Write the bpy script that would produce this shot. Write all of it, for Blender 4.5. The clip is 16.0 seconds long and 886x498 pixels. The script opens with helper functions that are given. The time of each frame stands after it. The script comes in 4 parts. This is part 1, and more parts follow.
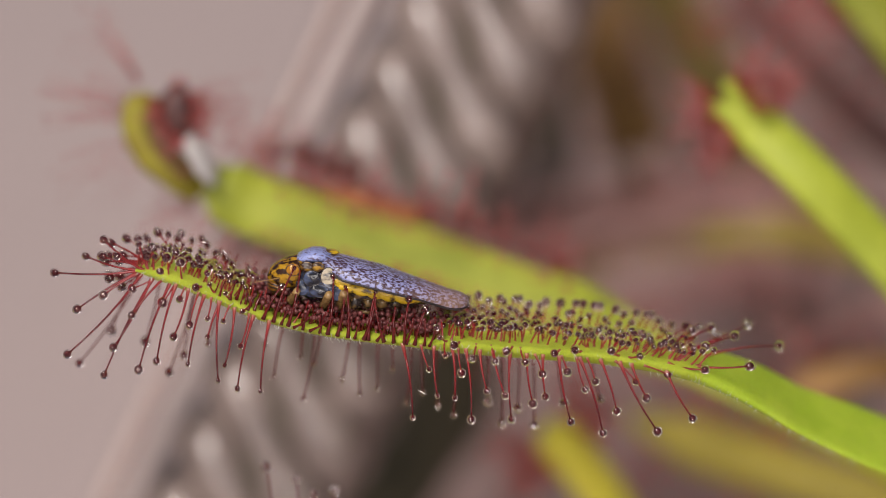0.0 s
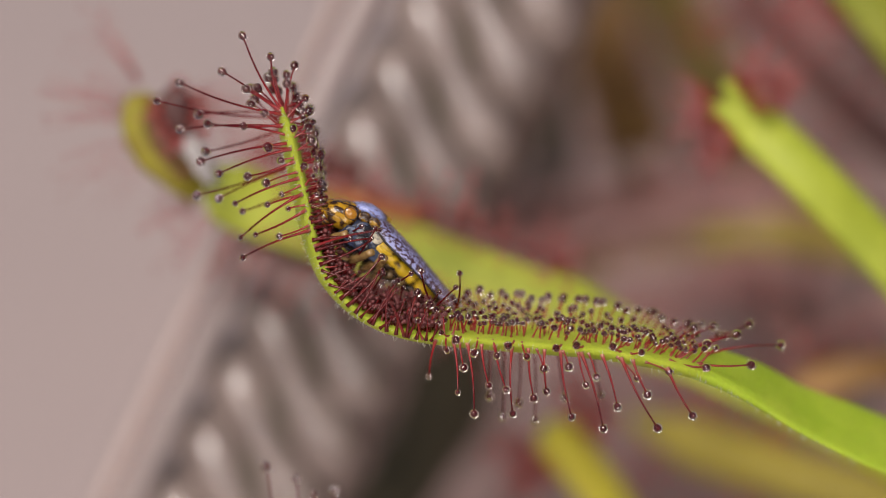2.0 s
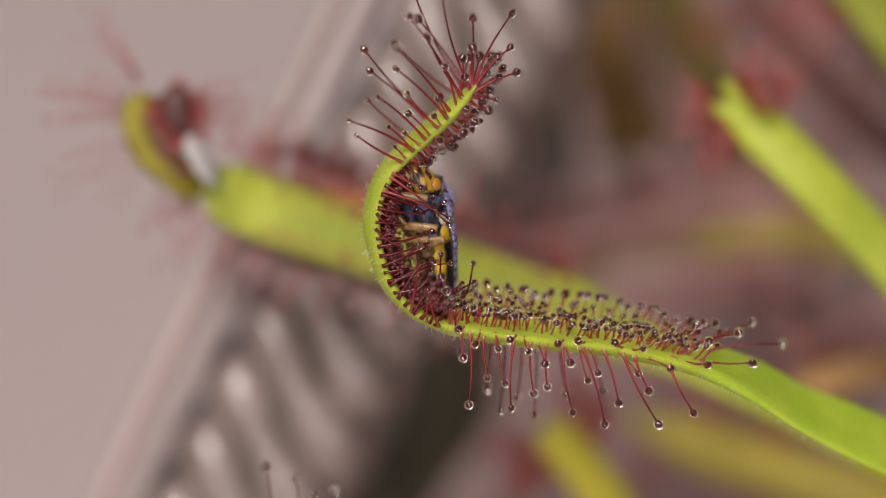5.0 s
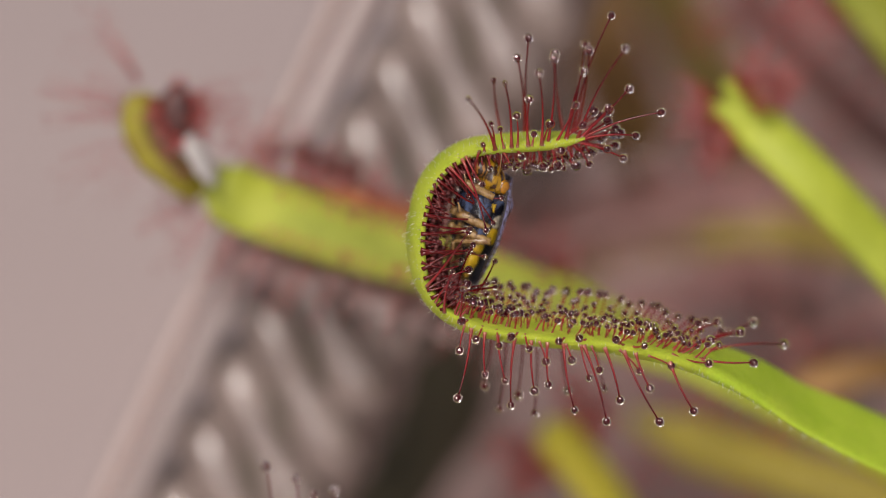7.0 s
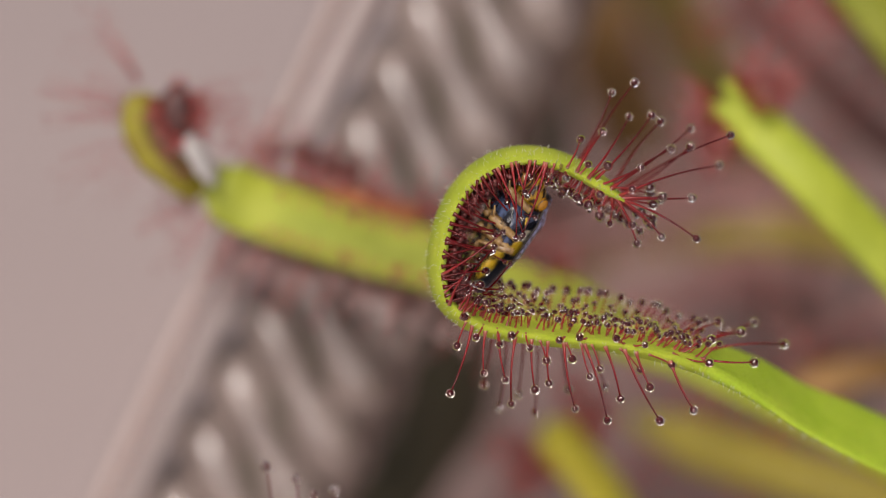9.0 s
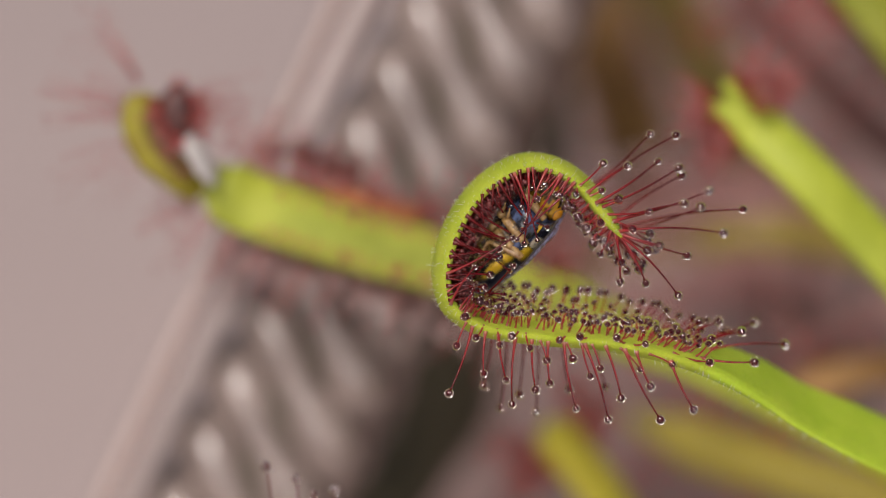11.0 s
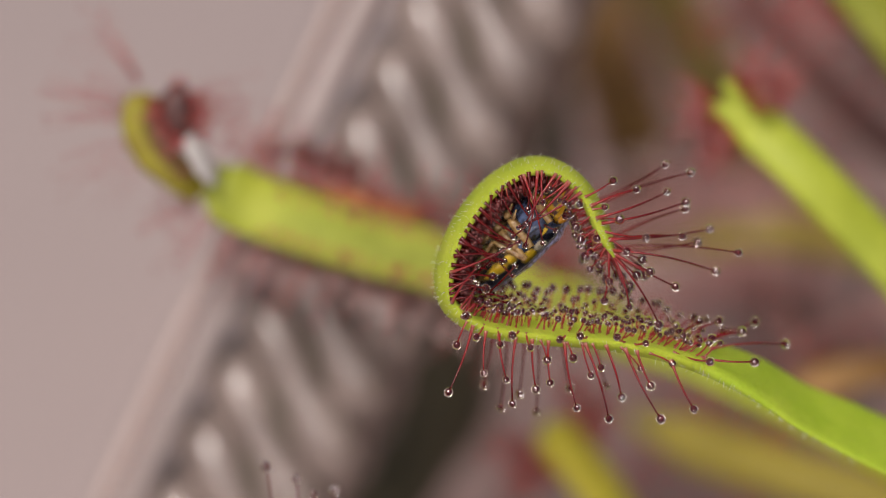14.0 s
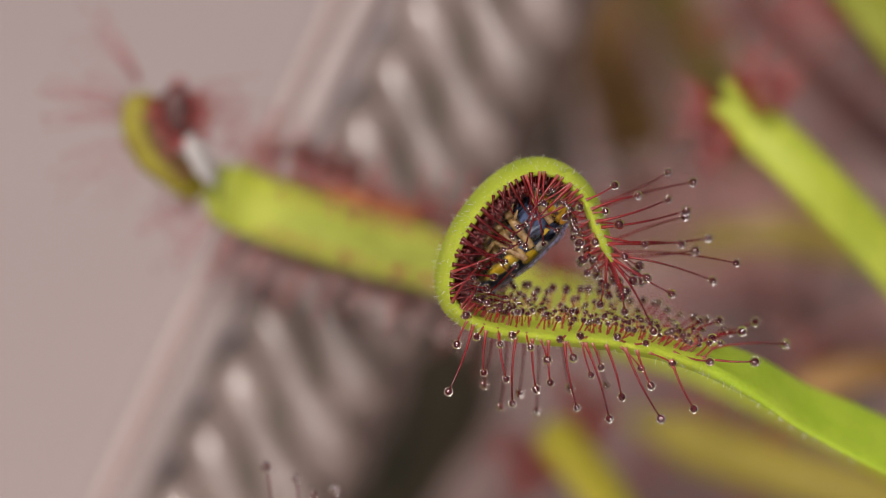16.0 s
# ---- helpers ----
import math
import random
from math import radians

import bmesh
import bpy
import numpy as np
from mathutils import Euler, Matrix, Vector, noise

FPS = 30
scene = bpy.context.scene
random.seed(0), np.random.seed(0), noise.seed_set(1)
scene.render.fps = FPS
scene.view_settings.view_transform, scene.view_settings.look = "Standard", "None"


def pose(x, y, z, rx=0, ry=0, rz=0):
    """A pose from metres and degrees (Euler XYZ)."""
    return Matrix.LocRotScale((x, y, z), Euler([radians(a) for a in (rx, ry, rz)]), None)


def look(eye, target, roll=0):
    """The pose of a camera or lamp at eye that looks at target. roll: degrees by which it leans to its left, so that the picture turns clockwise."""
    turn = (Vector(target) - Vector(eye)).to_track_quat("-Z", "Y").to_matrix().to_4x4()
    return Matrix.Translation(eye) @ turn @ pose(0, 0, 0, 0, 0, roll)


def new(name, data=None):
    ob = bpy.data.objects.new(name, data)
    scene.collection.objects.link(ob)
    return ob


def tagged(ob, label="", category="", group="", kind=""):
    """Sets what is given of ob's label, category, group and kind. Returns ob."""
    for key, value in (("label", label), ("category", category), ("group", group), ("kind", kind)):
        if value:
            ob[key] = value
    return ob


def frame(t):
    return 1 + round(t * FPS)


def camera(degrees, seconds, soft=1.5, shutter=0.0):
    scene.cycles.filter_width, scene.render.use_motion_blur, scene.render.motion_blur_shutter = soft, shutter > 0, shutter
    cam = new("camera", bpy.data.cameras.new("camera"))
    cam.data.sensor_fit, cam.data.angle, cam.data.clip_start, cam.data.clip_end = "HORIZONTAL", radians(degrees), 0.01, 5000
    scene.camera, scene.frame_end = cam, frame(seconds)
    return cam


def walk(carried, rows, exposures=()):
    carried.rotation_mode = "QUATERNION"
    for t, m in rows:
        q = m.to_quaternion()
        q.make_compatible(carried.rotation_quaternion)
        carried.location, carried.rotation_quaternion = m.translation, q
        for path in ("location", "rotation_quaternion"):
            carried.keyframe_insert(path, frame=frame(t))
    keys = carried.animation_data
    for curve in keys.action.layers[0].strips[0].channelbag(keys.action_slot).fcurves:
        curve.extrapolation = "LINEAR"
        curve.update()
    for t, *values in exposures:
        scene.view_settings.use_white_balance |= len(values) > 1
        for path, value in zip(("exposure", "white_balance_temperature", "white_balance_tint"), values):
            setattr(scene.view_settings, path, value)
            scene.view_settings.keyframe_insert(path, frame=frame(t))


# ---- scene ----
# The leaf's plane stands upright before the lens; places are given in millimetres
# to the right of, above and behind the middle of that plane.
PITCH = radians(20)
RIGHT, UP, FORE = Vector((1, 0, 0)), Vector((0, math.sin(PITCH), math.cos(PITCH))), Vector((0, math.cos(PITCH), -math.sin(PITCH)))
MIDDLE = Vector((0, 0, 0.1))
FAR = 217.0
LENS = 14.0


def spot(x, y, d=0.0):
    return MIDDLE + (RIGHT * x + UP * y + FORE * d) * 0.001


def behind(x, y, d):
    """A place d mm behind the leaf's plane, x and y as they show against that plane."""
    k = 1 + d / FAR
    return spot(x * k, y * k, d)


cam = camera(LENS, 16.0, 0.7)
eye = MIDDLE - FORE * FAR * 0.001
walk(cam, [(0.0, look(eye, MIDDLE)), (16.0, look(eye, MIDDLE))], [(0.0, 0.0), (16.0, 0.0)])
cam.data.dof.use_dof = True
cam.data.dof.focus_distance = FAR * 0.001
cam.data.dof.aperture_fstop = cam.data.lens * 0.001 / 0.0192
cam.data.dof.aperture_blades = 7

# ---- light ----
world = bpy.data.worlds.new("world")
scene.world = world
world.use_nodes = True
sky = world.node_tree.nodes.new("ShaderNodeTexSky")
sky.sky_type, sky.sun_disc = "NISHITA", False
sky.sun_elevation, sky.sun_rotation = radians(53), radians(207)
sky.air_density, sky.dust_density = 1.0, 4.0
world.node_tree.links.new(sky.outputs["Color"], world.node_tree.nodes["Background"].inputs["Color"])
world.node_tree.nodes["Background"].inputs["Strength"].default_value = 0.035
sun = new("sun", bpy.data.lights.new("sun", "SUN"))
sun.data.energy, sun.data.angle, sun.data.color = 2.35, radians(26), (1.0, 0.905, 0.855)
sun.matrix_world = look((-0.32, -0.62, 0.95), (0, 0, 0))


# ---- materials ----
def material(name, rough=0.5, metal=0.0, spec=0.5):
    m = bpy.data.materials.new(name)
    m.use_nodes = True
    b = m.node_tree.nodes["Principled BSDF"]
    b.inputs["Roughness"].default_value = rough
    b.inputs["Metallic"].default_value = metal
    b.inputs["Specular IOR Level"].default_value = spec
    return m, b, m.node_tree


def noise_of(nt, scale, detail=4.0, rough=0.6, stretch=None):
    co = nt.nodes.new("ShaderNodeTexCoord")
    n = nt.nodes.new("ShaderNodeTexNoise")
    n.inputs["Scale"].default_value, n.inputs["Detail"].default_value, n.inputs["Roughness"].default_value = scale, detail, rough
    src = co.outputs["Object"]
    if stretch:
        mp = nt.nodes.new("ShaderNodeMapping")
        mp.inputs["Scale"].default_value = stretch
        nt.links.new(src, mp.inputs["Vector"])
        src = mp.outputs["Vector"]
    nt.links.new(src, n.inputs["Vector"])
    return n


def ramp_of(nt, source, stops):
    r = nt.nodes.new("ShaderNodeValToRGB")
    e = r.color_ramp.elements
    while len(e) < len(stops):
        e.new(0.5)
    for el, (p, c) in zip(e, stops):
        el.position, el.color = p, (*c, 1)
    nt.links.new(source, r.inputs["Fac"])
    return r


def mix_of(nt, fac, a, b, blend="MIX"):
    m = nt.nodes.new("ShaderNodeMix")
    m.data_type, m.blend_type = "RGBA", blend
    for s, v in ((m.inputs[0], fac), (m.inputs[6], a), (m.inputs[7], b)):
        if hasattr(v, "default_value"):
            nt.links.new(v, s)
        else:
            s.default_value = v if isinstance(v, float) else (*v, 1)
    return m.outputs[2]


def bump_of(nt, b, height, distance, strength=0.6):
    n = nt.nodes.new("ShaderNodeBump")
    n.inputs["Distance"].default_value, n.inputs["Strength"].default_value = distance, strength
    nt.links.new(height, n.inputs["Height"])
    nt.links.new(n.outputs["Normal"], b.inputs["Normal"])


def mottled(name, low, high, scale, fine, rough=0.5, spec=0.5, metal=0.0, relief=0.0, sss=0.0):
    """A surface whose colour varies between low and high in large patches and fine grain."""
    m, b, nt = material(name, rough, metal, spec)
    big, small = noise_of(nt, scale, 3), noise_of(nt, fine, 6, 0.7)
    base = ramp_of(nt, big.outputs["Fac"], ((0.3, low), (0.7, high))).outputs["Color"]
    grain = ramp_of(nt, small.outputs["Fac"], ((0.3, (0.78, 0.78, 0.78)), (0.7, (1.0, 1.0, 1.0)))).outputs["Color"]
    nt.links.new(mix_of(nt, 1.0, base, grain, "MULTIPLY"), b.inputs["Base Color"])
    if relief:
        bump_of(nt, b, small.outputs["Fac"], relief)
    if sss:
        b.inputs["Subsurface Weight"].default_value = sss
        b.inputs["Subsurface Radius"].default_value = (0.0006, 0.0008, 0.0002)
        b.inputs["Subsurface Scale"].default_value = 1.0
    return m


LEAF = mottled("leaf_green", (0.37, 0.47, 0.028), (0.5, 0.58, 0.055), 500, 7000, 0.6, 0.25, relief=0.0003, sss=0.3)
STEM = mottled("stem_green", (0.34, 0.48, 0.028), (0.45, 0.58, 0.05), 400, 5000, 0.6, 0.25, relief=0.0001, sss=0.3)
LEAF_OLD = mottled("leaf_olive", (0.24, 0.19, 0.016), (0.35, 0.28, 0.026), 300, 3000, 0.5, 0.3)
LEAF_YELLOW = mottled("leaf_yellow", (0.45, 0.4, 0.03), (0.6, 0.52, 0.047), 300, 3000, 0.5, 0.3)
LEAF_BROWN = mottled("leaf_brown", (0.10, 0.05, 0.015), (0.2, 0.11, 0.03), 200, 3000, 0.6, 0.3)
STALK, sb, snt = material("stalk_red", 0.18, 0.0, 0.45)
s_co, s_sep, s_map = (snt.nodes.new("ShaderNode" + k) for k in ("TexCoord", "SeparateXYZ", "MapRange"))
snt.links.new(s_co.outputs["Object"], s_sep.inputs[0])
snt.links.new(s_sep.outputs["Z"], s_map.inputs["Value"])
s_map.inputs["From Max"].default_value = 0.0035
s_tone = ramp_of(snt, s_map.outputs["Result"], ((0.0, (0.42, 0.23, 0.14)), (0.05, (0.34, 0.075, 0.06)), (0.17, (0.27, 0.022, 0.025)), (0.55, (0.19, 0.01, 0.013)), (1.0, (0.09, 0.004, 0.007))))
s_fine = ramp_of(snt, noise_of(snt, 4000, 4).outputs["Fac"], ((0.3, (0.7, 0.7, 0.7)), (0.7, (1.0, 1.0, 1.0))))
snt.links.new(mix_of(snt, 1.0, s_tone.outputs["Color"], s_fine.outputs["Color"], "MULTIPLY"), sb.inputs["Base Color"])
sb.inputs["Subsurface Weight"].default_value, sb.inputs["Subsurface Scale"].default_value = 0.2, 0.0003
STALK_DARK = mottled("stalk_wine", (0.06, 0.003, 0.004), (0.16, 0.008, 0.009), 1500, 9000, 0.18, 0.5, sss=0.1)
GLAND_ROSE = mottled("gland_rose", (0.11, 0.024, 0.025), (0.22, 0.07, 0.068), 2500, 9000, 0.3, 0.4)
GLAND = mottled("gland_wine", (0.022, 0.0012, 0.0018), (0.075, 0.006, 0.007), 3000, 9000, 0.7, 0.04)
HAIR = mottled("hair_pale", (0.6, 0.62, 0.45), (0.8, 0.8, 0.7), 900, 9000, 0.4, 0.4)
LEAF_DARK = mottled("leaf_moss", (0.18, 0.2, 0.014), (0.26, 0.28, 0.025), 300, 3000, 0.5, 0.3)
LEAF_OCHRE = mottled("leaf_ochre", (0.2, 0.15, 0.03), (0.32, 0.24, 0.045), 300, 3000, 0.5, 0.3)
LEAF_MUD = mottled("leaf_mud", (0.105, 0.078, 0.02), (0.18, 0.13, 0.034), 300, 3000, 0.5, 0.3)
LEAF_WITHER = mottled("leaf_wither", (0.2, 0.15, 0.015), (0.32, 0.3, 0.02), 400, 3000, 0.5, 0.3)
LEAF_RUST = mottled("leaf_rust", (0.28, 0.145, 0.05), (0.43, 0.245, 0.085), 300, 3000, 0.55, 0.3)
MARGIN = mottled("leaf_margin", (0.28, 0.085, 0.035), (0.4, 0.15, 0.05), 300, 3000, 0.55, 0.3)
LEAF_WINE = mottled("leaf_wine", (0.1, 0.042, 0.038), (0.2, 0.1, 0.088), 300, 3000, 0.55, 0.3)
LEAF_MAUVE = mottled("leaf_mauve", (0.2, 0.1, 0.088), (0.36, 0.215, 0.195), 300, 3000, 0.55, 0.3)
BEAD = mottled("bead_pink", (0.26, 0.07, 0.07), (0.44, 0.19, 0.18), 300, 3000, 0.04, 1.0)
# Paler pinks that paint the bright haze and drop glints of far leaves.
HAZE_PINK = mottled("tentacle_pink_haze", (0.42, 0.2, 0.18), (0.6, 0.36, 0.33), 300, 3000, 0.4, 0.4)
BEAD_GLINT = mottled("bead_glint", (0.5, 0.34, 0.32), (0.72, 0.58, 0.56), 300, 3000, 0.04, 1.0)
HAZE_RED = mottled("tentacle_red", (0.28, 0.034, 0.03), (0.44, 0.08, 0.068), 300, 3000, 0.4, 0.4)
CLEAR, cb, cnt = material("clear_mucilage", 0.0)
cb.inputs["Base Color"].default_value = (1.0, 0.975, 0.965, 1)
cb.inputs["Transmission Weight"].default_value = 1.0
cb.inputs["IOR"].default_value = 1.4
cb.inputs["Coat Weight"].default_value, cb.inputs["Coat Roughness"].default_value, cb.inputs["Coat IOR"].default_value = 1.0, 0.01, 1.6
TABLE = mottled("beige_board", (0.55, 0.458, 0.442), (0.6, 0.496, 0.478), 8, 400, 0.95, 0.02)
SOIL = mottled("peat", (0.115, 0.073, 0.066), (0.43, 0.312, 0.295), 95, 900, 0.85, 0.2, relief=0.0006)
ROPE = mottled("rope_grey", (0.16, 0.12, 0.105), (0.3, 0.236, 0.213), 240, 1500, 0.45, 0.5)
rb = ROPE.node_tree.nodes["Principled BSDF"]
rb.inputs["Coat Weight"].default_value, rb.inputs["Coat Roughness"].default_value, rb.inputs["Coat IOR"].default_value = 1.0, 0.1, 1.6
ROPE_GAP_SHADE = mottled("rope_gap_shade", (0.06, 0.048, 0.034), (0.11, 0.09, 0.066), 160, 1500, 0.7)
# Dark colour for the shade in the gap by the rope and a peat hollow.
HOLLOW_SHADE = mottled("hollow_shade", (0.035, 0.032, 0.016), (0.10, 0.085, 0.05), 160, 1500, 0.8)
LEAF_FRESH = mottled("leaf_fresh", (0.3, 0.36, 0.03), (0.42, 0.48, 0.05), 300, 4000, 0.5, 0.3)
LEAF_DULL = mottled("leaf_back", (0.28, 0.325, 0.03), (0.41, 0.45, 0.05), 300, 4000, 0.5, 0.3)
ROD = mottled("pinkish_rod", (0.47, 0.37, 0.34), (0.53, 0.42, 0.39), 60, 900, 0.45)
SLEEVE = mottled("pale_sleeve", (0.43, 0.355, 0.34), (0.5, 0.415, 0.4), 90, 900, 0.3, 0.5)


LAMP_GLOW, lb, lnt = material("lamp_diffuser", 0.4)
lb.inputs["Base Color"].default_value = (0.8, 0.8, 0.78, 1)
lb.inputs["Emission Color"].default_value = (1.0, 0.93, 0.88, 1)
lb.inputs["Emission Strength"].default_value = 10.8
LAMP_CASE = mottled("lamp_case", (0.03, 0.03, 0.032), (0.05, 0.05, 0.052), 40, 900, 0.45, 0.4)


# ---- mesh helpers ----
def part(name, bm, mats, parent=None, label=""):
    me = bpy.data.meshes.new(name)
    bm.to_mesh(me)
    bm.free()
    for p in me.polygons:
        p.use_smooth = True
    for m in mats if isinstance(mats, (list, tuple)) else [mats]:
        me.materials.append(m)
    ob = new(name, me)
    ob.parent = parent
    return tagged(ob, label) if label else ob


def thing(name, label, category, at=None, group="", kind=""):
    ob = new(name)
    ob.empty_display_size = 0.002
    if at is not None:
        ob.matrix_basis = at
    return tagged(ob, label, category, group, kind)


def tube(bm, points, radii, sides=6, mat=0, cap=True, flat=1.0):
    """A tapered round rod along points; radii for each. flat squeezes it across."""
    points = [Vector(p) for p in points]
    rings, ref = [], None
    for i, p in enumerate(points):
        d = (points[min(i + 1, len(points) - 1)] - points[max(i - 1, 0)]).normalized()
        if ref is None:
            ref = d.orthogonal().normalized()
        ref = (ref - d * ref.dot(d)).normalized()
        other = d.cross(ref)
        rings.append([bm.verts.new(p + (ref * math.cos(a) + other * math.sin(a) * flat) * radii[i])
                      for a in (math.tau * k / sides for k in range(sides))])
    for a, b in zip(rings, rings[1:]):
        for k in range(sides):
            bm.faces.new((a[k], a[(k + 1) % sides], b[(k + 1) % sides], b[k])).material_index = mat
    if cap:
        bm.faces.new(rings[0][::-1]).material_index = mat
        bm.faces.new(rings[-1]).material_index = mat


def ball(bm, at, r, sub=2, mat=0, squash=(1, 1, 1), turn=None):
    m = Matrix.Translation(at) @ (turn or Matrix()) @ Matrix.Diagonal((*squash, 1))
    made = bmesh.ops.create_icosphere(bm, subdivisions=sub, radius=r, matrix=m)
    for v in made["verts"]:
        for f in v.link_faces:
            f.material_index = mat


def loft(bm, rings, mat=0, caps=True, closed=True):
    rows = [[bm.verts.new(p) for p in r] for r in rings]
    n = len(rows[0])
    for a, b in zip(rows, rows[1:]):
        for k in range(n if closed else n - 1):
            bm.faces.new((a[k], a[(k + 1) % n], b[(k + 1) % n], b[k])).material_index = mat
    if caps:
        bm.faces.new(rows[0][::-1]).material_index = mat
        bm.faces.new(rows[-1]).material_index = mat
    return rows


def oval(x, hw, low, high, n=16, power=1.0):
    """A ring across x, half as wide as hw, from low to high."""
    c, h = (low + high) / 2, (high - low) / 2
    out = []
    for k in range(n):
        a = math.tau * k / n
        ca, sa = math.cos(a), math.sin(a)
        out.append((x, math.copysign(abs(ca) ** power, ca) * hw, c + math.copysign(abs(sa) ** power, sa) * h))
    return out


# ---- the bending leaf: how it lies ----
UNIT = 0.034
KNOTS = [k * UNIT for k in (0, 200, 400, 600, 740, 800, 860, 920, 980, 1050, 1120, 1200, 1290, 1375)]
LENGTH = KNOTS[-1]
ROOT = ((1563 - 784) * UNIT, (441 - 828) * UNIT)
BEND = {}
BEND[0] = (159.0, 148.7, 165.2, 176.8, 175.0, 175.5, 175.5, 174.3, 172.4, 169.1, 163.7, 156.0, 159.4, 166.0)
BEND[0.5] = (158.4, 148.9, 164.2, 177.8, 173.1, 175.6, 177.5, 174.0, 166.4, 154.3, 145.6, 143.8, 148.2, 151.6)
BEND[1] = (157.7, 149.3, 164.0, 176.8, 172.6, 176.6, 178.3, 171.3, 157.9, 142.0, 133.8, 131.2, 130.8, 139.0)
BEND[1.5] = (157.8, 148.8, 163.8, 176.9, 173.6, 175.0, 172.7, 164.9, 152.8, 134.2, 115.2, 112.2, 115.8, 114.5)
BEND[2] = (157.5, 148.6, 163.8, 176.0, 174.7, 177.1, 173.4, 160.4, 144.0, 125.2, 107.2, 101.3, 104.6, 103.3)
BEND[3] = (157.3, 148.4, 163.3, 176.6, 171.2, 174.8, 170.3, 153.2, 134.1, 114.2, 94.9, 83.5, 85.4, 89.0)
BEND[4.2] = (157.3, 147.3, 163.2, 175.7, 171.0, 173.6, 163.9, 141.7, 121.2, 104.9, 84.4, 61.2, 59.2, 68.0)
BEND[6.3] = (155.9, 148.0, 161.9, 176.2, 169.6, 160.2, 135.8, 109.0, 95.7, 84.7, 54.4, 16.5, 18.0, 28.3)
BEND[7.5] = (155.5, 147.7, 161.1, 176.9, 168.4, 151.6, 123.1, 98.0, 86.1, 70.4, 39.7, 3.1, -5.9, 2.0)
BEND[9] = (155.1, 147.9, 160.8, 176.9, 168.5, 144.5, 109.5, 86.9, 74.7, 55.5, 28.2, -5.5, -29.2, -33.8)
BEND[11.3] = (155.0, 147.8, 160.4, 177.6, 169.1, 142.2, 103.5, 79.4, 64.6, 48.6, 27.2, -19.4, -55.2, -53.4)
BEND[16] = (154.8, 147.6, 160.1, 177.9, 168.7, 141.1, 99.7, 73.5, 59.1, 47.2, 24.5, -30.9, -71.1, -65.3)
BEND_TIMES = sorted(BEND)
BEND_TABLE = np.array([BEND[t] for t in BEND_TIMES])
STEPS = np.linspace(0, LENGTH, 401)


def eased(times, table, t):
    """Smooth values between rows of a table, with no overshoot."""
    i = int(np.clip(np.searchsorted(times, t, side="right") - 1, 0, len(times) - 2))
    h = np.diff(np.array(times, float))
    d = np.diff(table, axis=0) / h[:, None]

    def slope(j):
        if j == 0 or j == len(times) - 1:
            return d[0] if j == 0 else d[-1] * 0.0
        a, b = d[j - 1], d[j]
        return np.where(a * b > 0, 2 * a * b / np.where(np.abs(a + b) < 1e-9, 1e-9, a + b), 0.0)
    u = (t - times[i]) / h[i]
    return (table[i] * (2 * u**3 - 3 * u**2 + 1) + slope(i) * h[i] * (u**3 - 2 * u**2 + u)
            + table[i + 1] * (3 * u**2 - 2 * u**3) + slope(i + 1) * h[i] * (u**3 - u**2))


LAID = {}


def laid(t):
    """The rim's line at t: along its length, x, y and the angle."""
    if t not in LAID:
        knots = eased(BEND_TIMES, BEND_TABLE, t)
        ang = np.radians(np.interp(STEPS, KNOTS, knots))
        mid = (ang[1:] + ang[:-1]) / 2
        ds = STEPS[1] - STEPS[0]
        x = ROOT[0] + np.concatenate(([0], np.cumsum(np.cos(mid)))) * ds
        y = ROOT[1] + np.concatenate(([0], np.cumsum(np.sin(mid)))) * ds
        LAID[t] = (x, y, ang)
    return LAID[t]


def facing(ang):
    """How far the leaf's face turns to the lens where it runs at ang degrees."""
    return float(np.interp(ang, (-90, -40, 30, 90, 130, 155, 185), (0.0, -0.04, -0.11, -0.07, 0.2, 0.36, 0.42)))


def leaf_frame(s, t):
    """On the leaf at s mm from its root: x towards the tip, y to the near side, z out of the sticky face."""
    x, y, ang = (float(np.interp(s, STEPS, v)) for v in laid(t))
    along = RIGHT * math.cos(ang) + UP * math.sin(ang)
    if s < 0 or s > LENGTH:
        over = s if s < 0 else s - LENGTH
        x, y = x + math.cos(ang) * over, y + math.sin(ang) * over
    q = facing(math.degrees(ang))
    late = float(np.interp(math.degrees(ang), (-90, -40, 20, 110, 150), (0.0, 0.3, 1, 1, 0))) * min(1.0, max(0.0, (t - 2.5) / 5.0))
    q -= 0.045 * late
    face = RIGHT * math.sin(ang) - UP * math.cos(ang)
    near = -(FORE * math.sqrt(1 - q * q) + face * q)
    out = along.cross(near)
    m = Matrix((along, near, out)).transposed().to_4x4()
    inward = float(np.interp(math.degrees(ang), (-90, -40, 30, 80, 120), (0, 0.2, 0.48, 0.4, 0.1)))
    m.translation = behind(x, y, max(0.0, 13 - s) * 0.35) + out * (inward + 0.02 * late) * 0.001
    return m


def half_width(s):
    u = (LENGTH + 0.4 - s) / 4.0
    tip = math.sqrt(max(0.02, 1 - (1 - min(u, 1)) ** 2)) if u < 1 else 1.0
    return 0.002 * tip * float(np.interp(s, (9, 14), (1.3, 1.0)))


def thick(s):
    return float(np.interp(s, (0, 9, 15, 27, 31, 38, 44, LENGTH - 0.9, LENGTH + 0.3), (1.45, 1.4, 1.15, 1.15, 0.98, 0.98, 1.1, 0.95, 0.15))) * 0.001


def hollow(s):
    return float(np.interp(s, (0, 12, 17, 27, 30, 42, LENGTH), (0.1, 0.15, 0.5, 0.5, 0.28, 0.28, 0.1))) * 0.001


